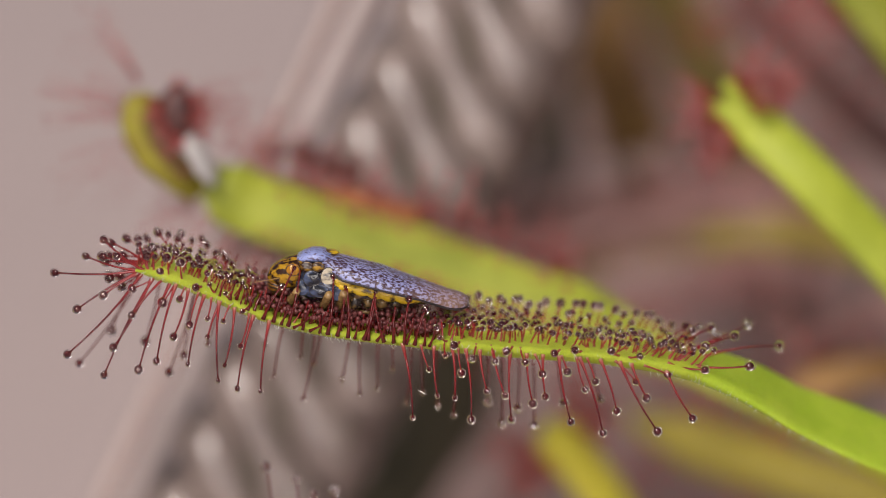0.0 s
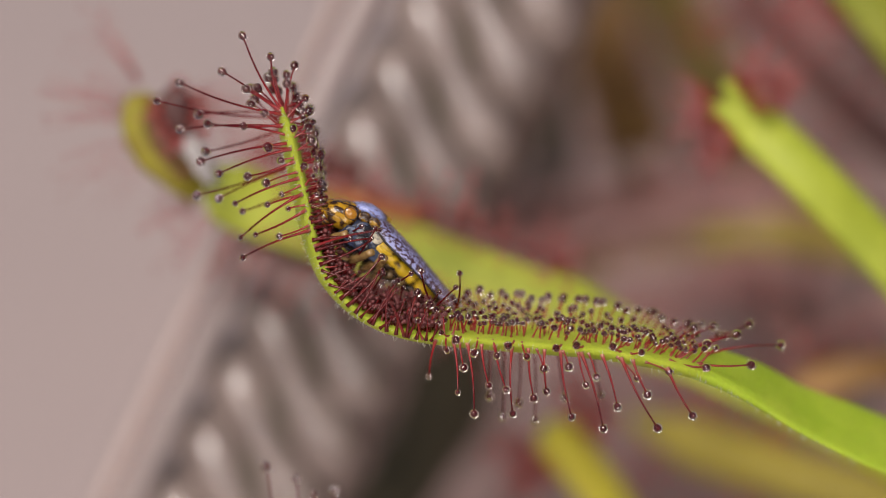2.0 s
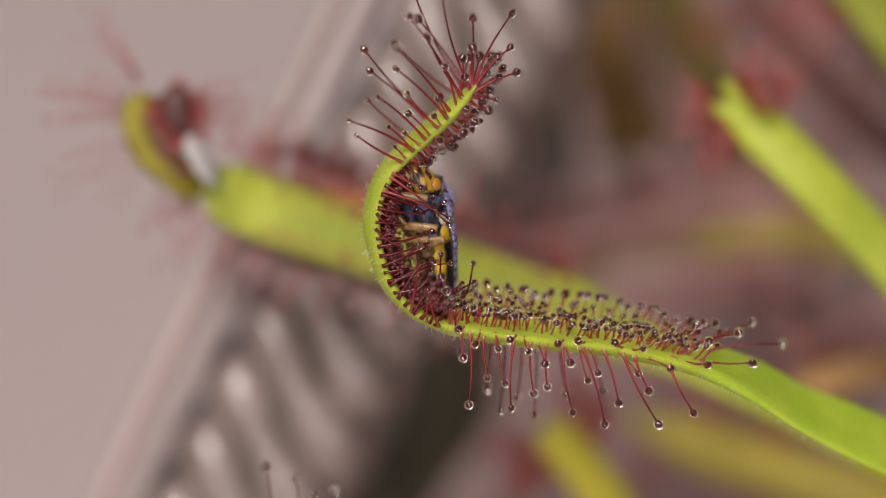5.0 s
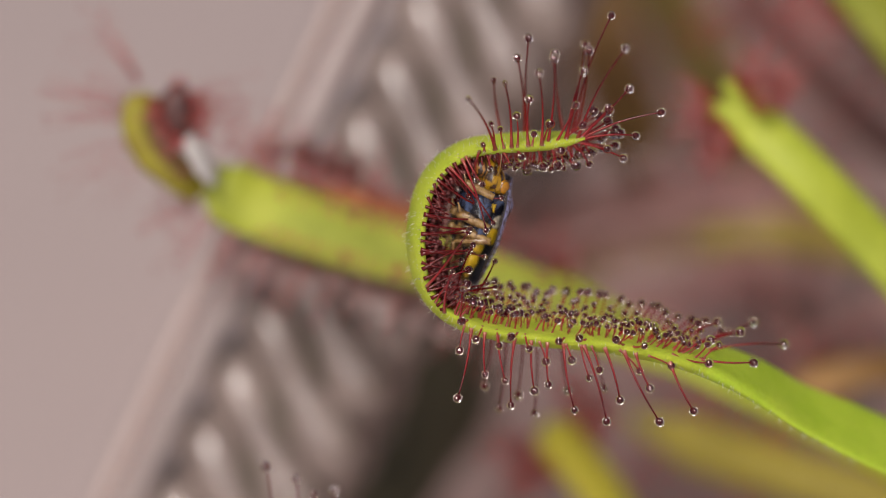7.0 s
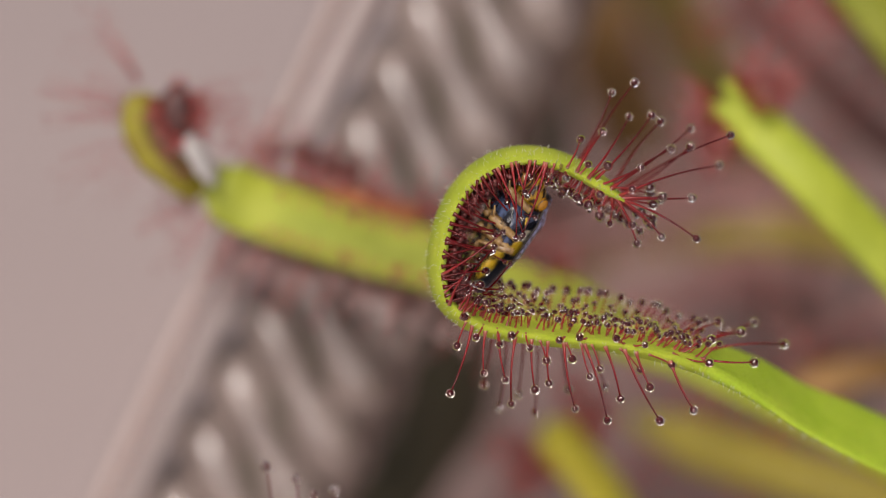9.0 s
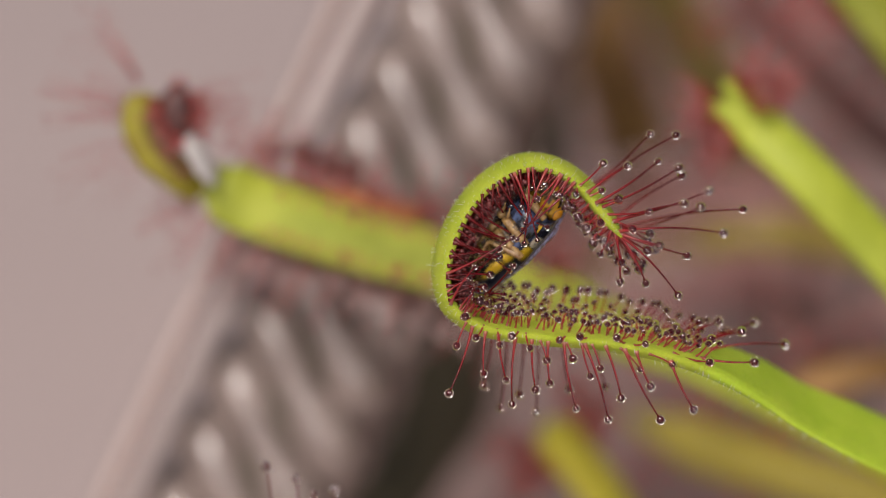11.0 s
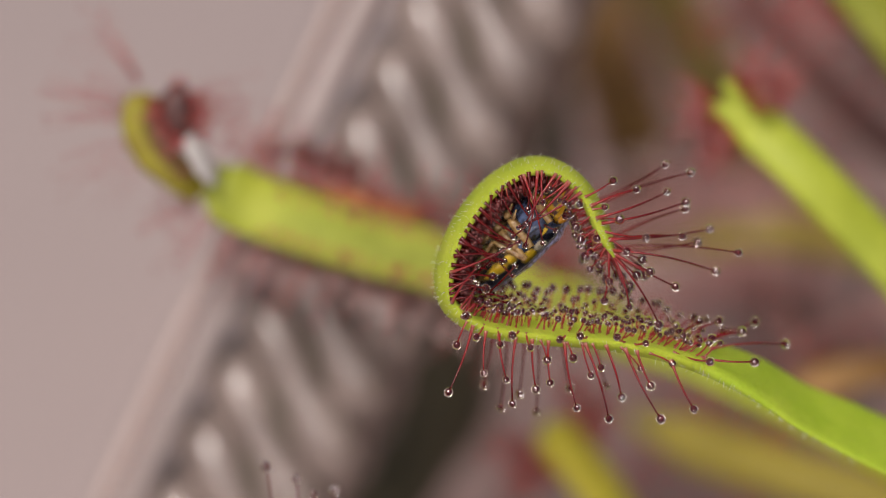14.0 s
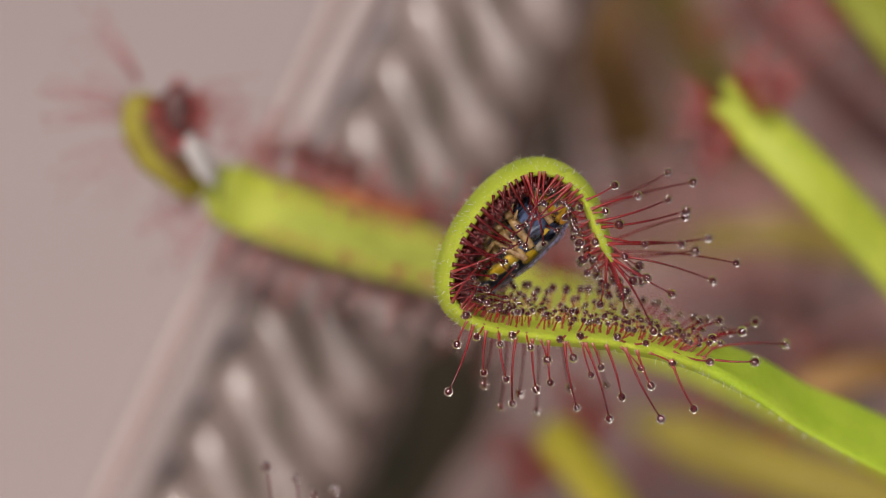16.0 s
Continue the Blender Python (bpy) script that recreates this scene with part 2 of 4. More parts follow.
def section(s, x, n=22):
    hw, th, c = half_width(s), thick(s), hollow(s)
    ring = []
    for k in range(n):
        a = math.tau * k / n
        ca, sa = math.cos(a), math.sin(a)
        v = math.copysign(abs(ca) ** 0.74, ca)
        ring.append((x, hw * (v - 1), c * (v * v - 1) + math.copysign(abs(sa) ** 0.95, sa) * th / 2))
    return ring


def face_height(s, y):
    """The sticky face's height at y (0 at the near rim, negative away)."""
    hw = half_width(s)
    v = max(-1.0, min(1.0, y / hw + 1))
    return hollow(s) * (v * v - 1) + thick(s) / 2 * max(0.0, 1 - abs(v) ** 2.7) ** 0.475


BLADE = 12.6         # where the sticky blade begins
TIMES = [0.0, 0.5, 1.0, 1.5, 2.0, 2.5, 3.0, 3.5, 4.0, 4.5, 5.0, 5.5, 6.0, 6.5, 7.0, 7.5, 8.0, 8.5, 9.0, 9.7, 10.5, 11.3, 12.0, 13.0, 14.5, 16.0]
MOVING = []          # (object, function of time giving its pose)
rng = random.Random(4)


def stem_ring(s):
    """A cross-section of the flat stalk below the blade, its far edge raised."""
    m = leaf_frame(s, 8.0)
    up = m.to_3x3() @ Vector((0, 0, 1))
    away = m.to_3x3() @ Vector((0, -1, 0))
    grow = float(np.interp(s, (-12, 6, 12.6), (1, 1, 0)))
    lean = float(np.interp(s, (-12, 3, 12.6), (0.36, 0.28, 0.0)))
    across = (away + up * lean).normalized()
    proud = (up - away * lean).normalized()
    end = float(np.interp(s, (12.0, 12.85), (1, 0.88)))
    hw, th = half_width(s) * (1 + 0.02 * grow) * end, thick(s) * (1 - 0.5 * grow) * end
    sink = up * -0.00045 * grow
    ring = []
    for k in range(22):
        ca, sa = math.cos(math.tau * k / 22), math.sin(math.tau * k / 22)
        v = math.copysign(abs(ca) ** 0.68, ca)
        ring.append(m.translation + sink + across * hw * (1 - v) + proud * (hollow(s) * (v * v - 1) + math.copysign(abs(sa) ** 0.9, sa) * th / 2))
    return ring


def stem_pose(t):
    """The stalk swings a little about its root."""
    def chord(u):
        x, y, _ = laid(u)
        i = int(np.searchsorted(STEPS, 12.4))
        return math.atan2(y[i] - ROOT[1], x[i] - ROOT[0])
    root = spot(*ROOT)
    return Matrix.Translation(root) @ Matrix.Rotation(chord(t) - chord(8.0), 4, -FORE) @ Matrix.Translation(-root)


def grow_leaf():
    leaf = thing("sundew_leaf", "bright green sundew leaf with red sticky tentacles, curling round a leafhopper", "sundew leaf")
    bm = bmesh.new()
    loft(bm, [stem_ring(-12 + 0.35 * k) for k in range(72)])
    stem = part("petiole", bm, STEM, leaf, "smooth flat green leaf stalk with a hairy edge")
    MOVING.append((stem, stem_pose))
    bm = bmesh.new()
    for _ in range(130):
        s = 12.6 - 11 * rng.random() ** 1.3
        m = leaf_frame(s, 8.0)
        p = m @ Vector((0, rng.uniform(-0.3, 0.02) * 0.001, -0.00045 * float(np.interp(s, (6, 12.6), (1, 0))) + rng.uniform(-0.1, 0.12) * 0.001))
        n = m.to_3x3() @ Vector((rng.uniform(-0.7, 0.3), rng.uniform(-0.3, 0.5), -1)).normalized()
        tube(bm, (p, p + n * rng.uniform(0.2, 0.5) * 0.001), (0.000012, 0.000005), 3)
    part("hairs", bm, HAIR, stem)["kind"] = "stuff"
    edges, s = [], BLADE - 0.4
    while s < LENGTH:
        edges.append(s)
        s += 0.42 if s < 23 else 0.26
    edges.append(LENGTH + 0.3)
    for a, b in zip(edges, edges[1:]):
        m, half = (a + b) / 2, (b - a) / 2
        lap, o = 0.03, m * 0.001
        bm = bmesh.new()
        loft(bm, [section(m + q * (half + lap), o + q * (half + lap) * 0.001) for q in (-1, 0, 1)], caps=b > LENGTH)
        seg = part("blade_segment", bm, LEAF, leaf)
        MOVING.append((seg, lambda t, m=m: leaf_frame(m, t) @ Matrix.Translation((-m * 0.001, 0, 0))))
        # fine pale hairs on the back and the rim
        bm = bmesh.new()
        for _ in range(int((b - a) * (22 if m > 27 else 12 if m > 20 else 9 if m > 12 else 6))):
            ring = section(m, o)
            k = rng.choice([0, 0, 21, 20, 19, 1] + list(range(12, 22)))
            p = Vector(ring[k]) + Vector((rng.uniform(-half, half) * 0.001, 0, 0))
            n = Vector((rng.uniform(-0.5, 0.5), (0.9 if k in (0, 1, 21, 20) else 0.0) + rng.uniform(-0.3, 0.3), -1 + rng.uniform(0, 0.5))).normalized()
            stout = rng.random() < 0.2
            q = (rng.uniform(0.24, 0.38) if stout else rng.uniform(0.1, 0.27)) * 0.001
            w = 1.6 if stout else 1.0
            tube(bm, (p, p + n * q * 0.5, p + n * q + Vector((rng.uniform(-1, 1), 0, 0)) * 0.0001), (0.000016 * w, 0.000012 * w, 0.000005 * w), 3)
        part("hairs", bm, HAIR, seg)["kind"] = "stuff"
        # short tentacles standing on the face
        if m > 13.5 and half_width(m) > 0.0008:
            bm = bmesh.new()
            grip = GRIP[0] - 0.5 < m < GRIP[1] + 1.5
            wet = bmesh.new()
            for _ in range(9 if grip else 4 if rng.random() < (b - a) * 4.2 - 1 else 3):
                y = -((0.08 if grip else 0.2) + 0.75 * rng.random() ** 1.15) * 2 * half_width(m)
                p = Vector((o + rng.uniform(-half, half) * 0.001, y, face_height(m, y) - 0.0001))
                d = Vector((rng.gauss(0, 0.2) - (0.5 if m < 16 else 0), rng.gauss(0, 0.18), 1)).normalized()
                small_tentacle(bm, None if grip else wet, p, d, (rng.uniform(0.3, 0.7) + min(1.0, -y * 450) * rng.uniform(0.1, 0.9) if grip else rng.uniform(0.7, 1.15)) * 0.001, (rng.uniform(0.24, 0.36) if grip else rng.uniform(0.19, 0.245)) * 0.001)
            part("gland_carpet", bm, [STALK_DARK if grip else STALK, GLAND_ROSE if grip else GLAND], seg)["kind"] = "stuff"
            if grip:
                wet.free()
            else:
                film = part("mucilage", wet, CLEAR, seg)
                film["kind"], film.visible_shadow = "stuff", False
    return leaf


def small_tentacle(bm, wet, p, d, length, r):
    e = p + d * length
    tube(bm, (p, p + d * length * 0.5, e), (0.00006, 0.000045, 0.00004), 5)
    ball(bm, e, r * 0.47, 2, 1)
    if wet:
        ball(wet, e + d * 0.00003, r, 3)


# ---- the long tentacles ----
STALKS, GLANDS, DROPS = {}, {}, {}


def stalk_mesh(k, bent, mat, stout=1.0):
    key = (k, bent, mat.name, stout)
    if key not in STALKS:
        L = k * 0.00025
        bm = bmesh.new()
        n = 8
        pts = [(bent * L * 0.03 * math.sin(math.pi * i / n), 0.045 * L * math.sin(math.pi * i / n), L * i / n) for i in range(n + 1)]
        base = (0.000082 if L > 0.002 else 0.000066) * stout
        tube(bm, pts, [base * (1 - 0.4 * i / n) * (1.7 if i == 0 else 1.2 if i == 1 else 1) for i in range(n + 1)], 7)
        me = bpy.data.meshes.new("tentacle")
        bm.to_mesh(me)
        bm.free()
        for p in me.polygons:
            p.use_smooth = True
        me.materials.append(mat)
        STALKS[key] = (me, Vector(pts[-1]), (Vector(pts[-1]) - Vector(pts[-2])).normalized())
    return STALKS[key]


def drop_mesh(store, name, r, mat, sub, squash):
    if (name, r) not in store:
        bm = bmesh.new()
        ball(bm, (0, 0, 0), r * 0.001, sub, 0, squash)
        me = bpy.data.meshes.new(name)
        bm.to_mesh(me)
        bm.free()
        for p in me.polygons:
            p.use_smooth = True
        me.materials.append(mat)
        store[name, r] = me
    return store[name, r]


def tentacle(leaf, s, y, z, length, roll, lean, r=0.3, wrapped=None, when=None, mat=None, stout=1.0, quick=3.0):
    """One stalked gland on the leaf. roll: its turn about the leaf's length, 0 straight out of the face;
    lean: towards the tip. wrapped: the roll and lean it takes once it has folded in at the time when."""
    k = max(3, round(length / 0.25))
    me, end, way = stalk_mesh(k, rng.choice((-1, 1)), mat or STALK, stout)
    ob = new("tentacle", me)
    ob.parent = leaf
    turn = way.to_track_quat("Z", "Y").to_matrix().to_4x4()
    if r > 0:
        g = new("gland", drop_mesh(GLANDS, "gland", round(r * 0.51, 2), GLAND, 2, (1, 1, 1.12)))
        g.parent = ob
        g.matrix_basis = Matrix.Translation(end + way * 0.00005) @ turn
        d = new("droplet", drop_mesh(DROPS, "droplet", round(r * 0.98, 2), CLEAR, 3, (1, 1, 1.06)))
        d.parent, d.visible_shadow = ob, False
        d.matrix_basis = Matrix.Translation(end + way * 0.00006) @ turn

    def at(t):
        f = 0.0
        if wrapped is not None:
            u = max(0.0, min(1.0, (t - when) / quick))
            f = u * u * (3 - 2 * u)
        ro = roll + ((wrapped[0] - roll) * f if wrapped is not None else 0)
        le = lean + ((wrapped[1] - lean) * f if wrapped is not None else 0)
        swing = -8.0 * min(1.0, max(0.0, (t - 3) / 4)) * min(1.0, max(0.0, (s - 40.5) / 2))
        return leaf_frame(s, t) @ Matrix.Translation((0, y, z)) @ Matrix.Rotation(radians(swing), 4, "Y") @ Matrix.Rotation(radians(ro), 4, "X") @ Matrix.Rotation(radians(le), 4, "Y")
    MOVING.append((ob, at))
    return ob


GRIP = (28.6, 38.8)                # the stretch that the insect already touches


def fold_time(s):
    """When a rim tentacle at s folds over the insect; None: never."""
    if GRIP[0] <= s <= GRIP[1]:
        return 0.1
    if GRIP[0] - 1.3 < s < GRIP[0]:
        return 0.8 + (GRIP[0] - s) * 1.6
    if GRIP[1] < s < GRIP[1] + 4.1:
        return float(np.interp(s, (38.8, 39.8, 40.8, 42.2, 42.9), (1.2, 3.0, 6.0, 6.8, 8.5)))
    return None


def fan(s):
    return float(np.interp((s - BLADE) / (LENGTH - BLADE), (0, 0.1, 0.25, 0.5, 0.7, 0.85, 0.95, 1), (-48, -38, -18, -4, 2, 8, 14, 35)))


def placed(leaf, foot, x, y, r=0.31, d=0.0, side=0.0, lift=-0.06, folds=True, mat=None, stout=1.0, wrap=None, start=None, quick=2.2):
    """A tentacle that, while the leaf still lies flat, springs from the rim at foot and bears its drop at x, y."""
    rim_x = laid(0.0)[0]
    s = float(np.interp(-(foot - 784) * UNIT, -rim_x, STEPS))
    when = fold_time(s) if folds else None
    if when is not None and start is not None and s < GRIP[1]:
        when = start
    m = leaf_frame(s, 0.0)
    base = Vector((0, side * 0.001, face_height(s, side * 0.001) - 0.00006 if lift > 0.2 else thick(s) * lift))
    v = m.inverted() @ behind((x - 784) * UNIT, (441 - y) * UNIT, d) - base
    lean, roll = math.degrees(math.asin(max(-1, min(1, v.x / v.length)))), math.degrees(math.atan2(-v.y, v.z))
    if roll > 100:
        roll -= 360
    wrap = wrap if wrap and when is not None else (rng.uniform(-35, 10), rng.uniform(8, 28) if s < GRIP[0] else rng.gauss(0, 14)) if when is not None else None
    tentacle(leaf, s, base.y, base.z, v.length * 1000, roll, lean, r if when is None else r * 0.68, wrap, when, mat, stout, quick)


# where each springs from, and where its drop hangs
TIP = ((251, 100, 483), (252, 153, 454), (254, 188, 428), (258, 210, 455), (262, 246, 432), (270, 268, 438), (262, 259, 452), (300, 286, 482), (296, 296, 458), (321, 320, 468),
       (250, 139, 546), (252, 187, 520), (280, 239, 509), (253, 122, 625), (290, 235, 556), (270, 202, 614), (274, 187, 659), (302, 245, 656), (310, 287, 537))
NEAR = ((328, 319, 528), (312, 277, 641), (334, 308, 596), (352, 336, 573), (362, 333, 643), (374, 368, 563), (390, 368, 596), (407, 396, 567), (388, 386, 672), (415, 399, 642),
        (441, 426, 613), (449, 421, 684), (477, 461, 692), (712, 730, 735), (745, 758, 650), (768, 774, 702), (800, 805, 701))
UNDER = ((811, 817, 662), (824, 834, 740), (849, 862, 694), (872, 892, 695), (903, 905, 740), (932, 942, 711), (961, 965, 702), (946, 960, 662), (993, 1005, 660), (1020, 1034, 685),
         (989, 1010, 746), (1038, 1052, 671), (1025, 1066, 763), (1062, 1091, 726), (1088, 1123, 673), (1117, 1144, 704), (1096, 1164, 765), (1139, 1178, 662), (1178, 1225, 740))
FARSIDE = ((240, 197, 586), (268, 258, 603), (255, 143, 640), (330, 300, 656), (338, 326, 627), (372, 369, 605), (475, 469, 609), (498, 485, 667), (533, 532, 633),
           (560, 558, 640), (548, 538, 703), (635, 637, 695), (670, 668, 688), (695, 695, 655), (750, 748, 692), (720, 720, 715), (772, 775, 717), (796, 803, 735),
           (855, 863, 713), (880, 888, 743), (912, 916, 718), (935, 945, 752), (985, 998, 713), (1040, 1062, 705), (610, 606, 668))
# where each near one that holds the insect springs from, where it ends, and its drop
GRIPPING = ((466, 497, 508, 0.21), (484, 521, 474, 0.18), (510, 531, 480, 0.0), (520, 550, 561, 0.0), (548, 591, 559, 0.0), (580, 590, 494, 0.25), (597, 612, 506, 0.16), (616, 614, 508, 0.0),
            (644, 665, 528, 0.0), (652, 665, 514, 0.2), (680, 663, 528, 0.0), (667, 690, 563, 0.0), (697, 700, 540, 0.0), (716, 724, 531, 0.27), (719, 732, 563, 0.0), (734, 753, 549, 0.3),
            (751, 752, 563, 0.0), (628, 640, 566, 0.0), (566, 578, 552, 0.0), (536, 552, 540, 0.0), (498, 512, 548, 0.0), (760, 772, 580, 0.2))
FRONT = ((352, 348, 509), (376, 371, 504), (404, 400, 520), (436, 430, 551), (812, 805, 611), (842, 836, 634), (868, 877, 641), (906, 897, 622), (920, 929, 640), (990, 982, 625),
         (1028, 1018, 620), (1094, 1082, 621), (1112, 1133, 630), (1085, 1100, 608), (790, 779, 598), (786, 788, 627))
ROOTWARD = ((1178, 1244, 654, 0.0), (1225, 1328, 648, 0.6), (1235, 1377, 612, 3.0), (1205, 1320, 576, 3.2), (1200, 1296, 596, 1.8), (1190, 1245, 614, 0.8), (1180, 1259, 580, 2.6), (1160, 1221, 587, 2.2))


def clothe_leaf(leaf):
    for foot, x, y in TIP:
        placed(leaf, foot, x, y, rng.uniform(0.26, 0.33), rng.uniform(-0.2, 0.3), -0.3, 0.0)
    for foot, x, y in NEAR + UNDER:
        placed(leaf, foot, x, y, rng.uniform(0.25, 0.32), rng.uniform(-0.15, 0.25))
    for foot, x, y in FRONT:
        placed(leaf, foot, x, y, rng.uniform(0.24, 0.3), -0.75, -0.25, 0.45)
    for foot, x, y, d in ROOTWARD:
        placed(leaf, foot, x, y, rng.uniform(0.29, 0.36), d, -0.4 - d * 0.7, 0.4)
    for foot, x, y in FARSIDE:
        placed(leaf, foot, x, y, rng.uniform(0.26, 0.33) if foot < 480 or foot > 760 else rng.uniform(0.24, 0.28), 3.5 + rng.uniform(-0.3, 0.5), -3.7, 0.0, wrap=(rng.uniform(-52, -36), rng.gauss(0, 10)), start=rng.uniform(-0.1, 0.2), quick=1.1)
    # those that already grip the insect from the near rim
    for foot, x, y, r in GRIPPING:
        placed(leaf, foot, x, y, r, -0.55, 0.02, -0.1, False, STALK_DARK, 1.1)
    # a comb of short stout ones about the insect
    s = GRIP[0] - 1.2
    while s < GRIP[1] + 3.6:
        tentacle(leaf, s, -rng.uniform(0.08, 0.5) * 0.001, thick(s) * rng.uniform(0.05, 0.3), rng.uniform(0.45, 0.95) if s < GRIP[1] else rng.uniform(0.7, 1.3), rng.uniform(-15, 32), rng.gauss(0, 9), 0.0, mat=rng.choice((STALK_DARK, STALK_DARK, STALK)), stout=rng.choice((0.9, 1.1, 1.3)))
        s += rng.uniform(0.42, 0.72) if s < GRIP[1] else rng.uniform(0.26, 0.4)
    # a close row standing inside the near rim
    s = BLADE - 0.1
    while s < LENGTH - 0.4:
        y = -rng.uniform(0.75, 1.5) * 0.001 * min(1, half_width(s) / 0.002)
        tentacle(leaf, s, y, face_height(s, y) - 0.0001, rng.uniform(0.8, 1.3), rng.gauss(0, 10), rng.gauss(0, 8) + fan(s) * 0.5, 0.0 if GRIP[0] < s < GRIP[1] + 2 else rng.uniform(0.2, 0.26))
        s += rng.uniform(0.36, 0.56)
    # the far rim: some stand, some hang
    s = BLADE - 0.3
    while s < LENGTH - 0.6:
        when = fold_time(s)
        wide = 2 * half_width(s)
        tentacle(leaf, s, -wide + 0.0001, 0.0, rng.uniform(1.2, 1.6), rng.uniform(12, 38), fan(s) * 0.6 + rng.gauss(0, 6), rng.uniform(0.23, 0.29) if when is None else 0.0, (rng.uniform(-45, -20), 10) if when is not None else None, when)
        s += rng.uniform(0.42, 0.66)
    # the far side of the tip's spray
    for i in range(14):
        s = LENGTH - rng.uniform(0.0, 2.0)
        tentacle(leaf, s, -half_width(s) * rng.uniform(1.0, 1.9), 0.0, rng.uniform(1.7, 2.3) + 0.09 * i, rng.uniform(10, 45), 50 + 6 * i + rng.gauss(0, 6), rng.uniform(0.29, 0.36))


# ---- the insect ----
def speckled(name, base, dark, scale, cover, rough, tip=None, soft=0.03):
    m, b, nt = material(name, rough, 0.0, 0.5)
    warp, n = noise_of(nt, scale * 0.6, 2), noise_of(nt, scale, 3, 0.55, (0.55, 1, 1))
    big = noise_of(nt, 500, 2)
    f = ramp_of(nt, n.outputs["Fac"], ((cover - soft, (1, 1, 1)), (cover + soft, (0, 0, 0)))).outputs["Color"]
    tone = ramp_of(nt, big.outputs["Fac"], ((0.3, tuple(c * 0.75 for c in base)), (0.7, base))).outputs["Color"]
    col = mix_of(nt, f, tone, dark)
    if tip:
        co = nt.nodes.new("ShaderNodeTexCoord")
        sep = nt.nodes.new("ShaderNodeSeparateXYZ")
        nt.links.new(co.outputs["Object"], sep.inputs[0])
        mr = nt.nodes.new("ShaderNodeMapRange")
        mr.inputs["To Max"].default_value = 0.9
        mr.inputs["From Min"].default_value, mr.inputs["From Max"].default_value = -0.0022, -0.0048
        nt.links.new(sep.outputs["X"], mr.inputs["Value"])
        col = mix_of(nt, mr.outputs["Result"], col, mix_of(nt, 0.3, tip, col))
    nt.links.new(col, b.inputs["Base Color"])
    bump_of(nt, b, warp.outputs["Fac"], 0.00013, 0.8)
    b.inputs["Coat Weight"].default_value, b.inputs["Coat Roughness"].default_value = 0.25, 0.25
    return m


def striped(name, base, dark, scale, direction, width, rough=0.3):
    m, b, nt = material(name, rough)
    co = nt.nodes.new("ShaderNodeTexCoord")
    w = nt.nodes.new("ShaderNodeTexWave")
    w.bands_direction = direction
    w.inputs["Scale"].default_value, w.inputs["Distortion"].default_value, w.inputs["Detail"].default_value = scale, 4.5, 3
    w.inputs["Detail Scale"].default_value = 1.5
    nt.links.new(co.outputs["Object"], w.inputs["Vector"])
    n = noise_of(nt, 1500, 4)
    f = ramp_of(nt, w.outputs["Fac"], ((width - 0.06, (1, 1, 1)), (width + 0.06, (0, 0, 0)))).outputs["Color"]
    tone = ramp_of(nt, n.outputs["Fac"], ((0.3, tuple(c * 0.7 for c in base)), (0.7, base))).outputs["Color"]
    nt.links.new(mix_of(nt, f, tone, dark), b.inputs["Base Color"])
    bump_of(nt, b, n.outputs["Fac"], 0.00006, 0.6)
    b.inputs["Coat Weight"].default_value, b.inputs["Coat Roughness"].default_value = 0.5, 0.12
    return m


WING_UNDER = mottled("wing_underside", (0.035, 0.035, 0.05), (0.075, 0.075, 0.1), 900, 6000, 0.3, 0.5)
WING = speckled("wing_lavender", (0.33, 0.35, 0.62), (0.05, 0.018, 0.028), 7200, 0.5, 0.3, (0.26, 0.15, 0.1), soft=0.045)
SHIELD = speckled("shield_lavender", (0.32, 0.37, 0.70), (0.12, 0.09, 0.16), 7000, 0.45, 0.35)
HEAD = speckled("head_amber", (0.46, 0.25, 0.014), (0.035, 0.014, 0.006), 2800, 0.51, 0.16, soft=0.07)
FACE = striped("face_amber", (0.25, 0.11, 0.014), (0.025, 0.012, 0.008), 1300, "Z", 0.55)
BELLY = speckled("belly_dark", (0.24, 0.145, 0.05), (0.022, 0.016, 0.015), 2200, 0.54, 0.25, soft=0.1)
BLUE = speckled("thorax_blue", (0.08, 0.11, 0.21), (0.01, 0.01, 0.016), 1700, 0.53, 0.15, soft=0.1)
GOLD = speckled("flank_yellow", (0.66, 0.43, 0.018), (0.06, 0.03, 0.01), 2000, 0.42, 0.3, soft=0.06)
PALE = speckled("plate_pale", (0.56, 0.49, 0.36), (0.06, 0.06, 0.07), 2000, 0.4, 0.25, soft=0.08)
LEG = speckled("leg_tan", (0.36, 0.225, 0.085), (0.13, 0.06, 0.02), 2600, 0.45, 0.22, soft=0.15)
EYE = mottled("eye_amber", (0.34, 0.13, 0.008), (0.5, 0.23, 0.015), 2500, 9000, 0.04, 0.9)
FLY_DARK = mottled("fly_body", (0.05, 0.015, 0.015), (0.11, 0.04, 0.035), 900, 9000, 0.5)
FLY_WING = mottled("fly_wing", (0.36, 0.335, 0.325), (0.52, 0.49, 0.48), 900, 9000, 0.4)
BLACK = mottled("claw_dark", (0.015, 0.01, 0.01), (0.03, 0.02, 0.02), 900, 9000, 0.4)
MMM = 0.001


def mm(points):
    return [Vector(p) * MMM for p in points]


def shell(sections, n=16, power=0.9):
    bm = bmesh.new()
    loft(bm, [mm(oval(*s, n=n, power=power)) for s in sections])
    return bm


WING_X = (2.9, 2.3, 1.4, 0.4, -0.8, -2.0, -3.2, -4.3, -5.0, -5.5, -5.9, -6.15, -6.25)
WING_LOW, WING_WIDE = (1.5, 0.95, 0.62, 0.2, -0.35, -0.2), (1.0, 1.85, 1.98, 1.6, 0.95, 0.25)


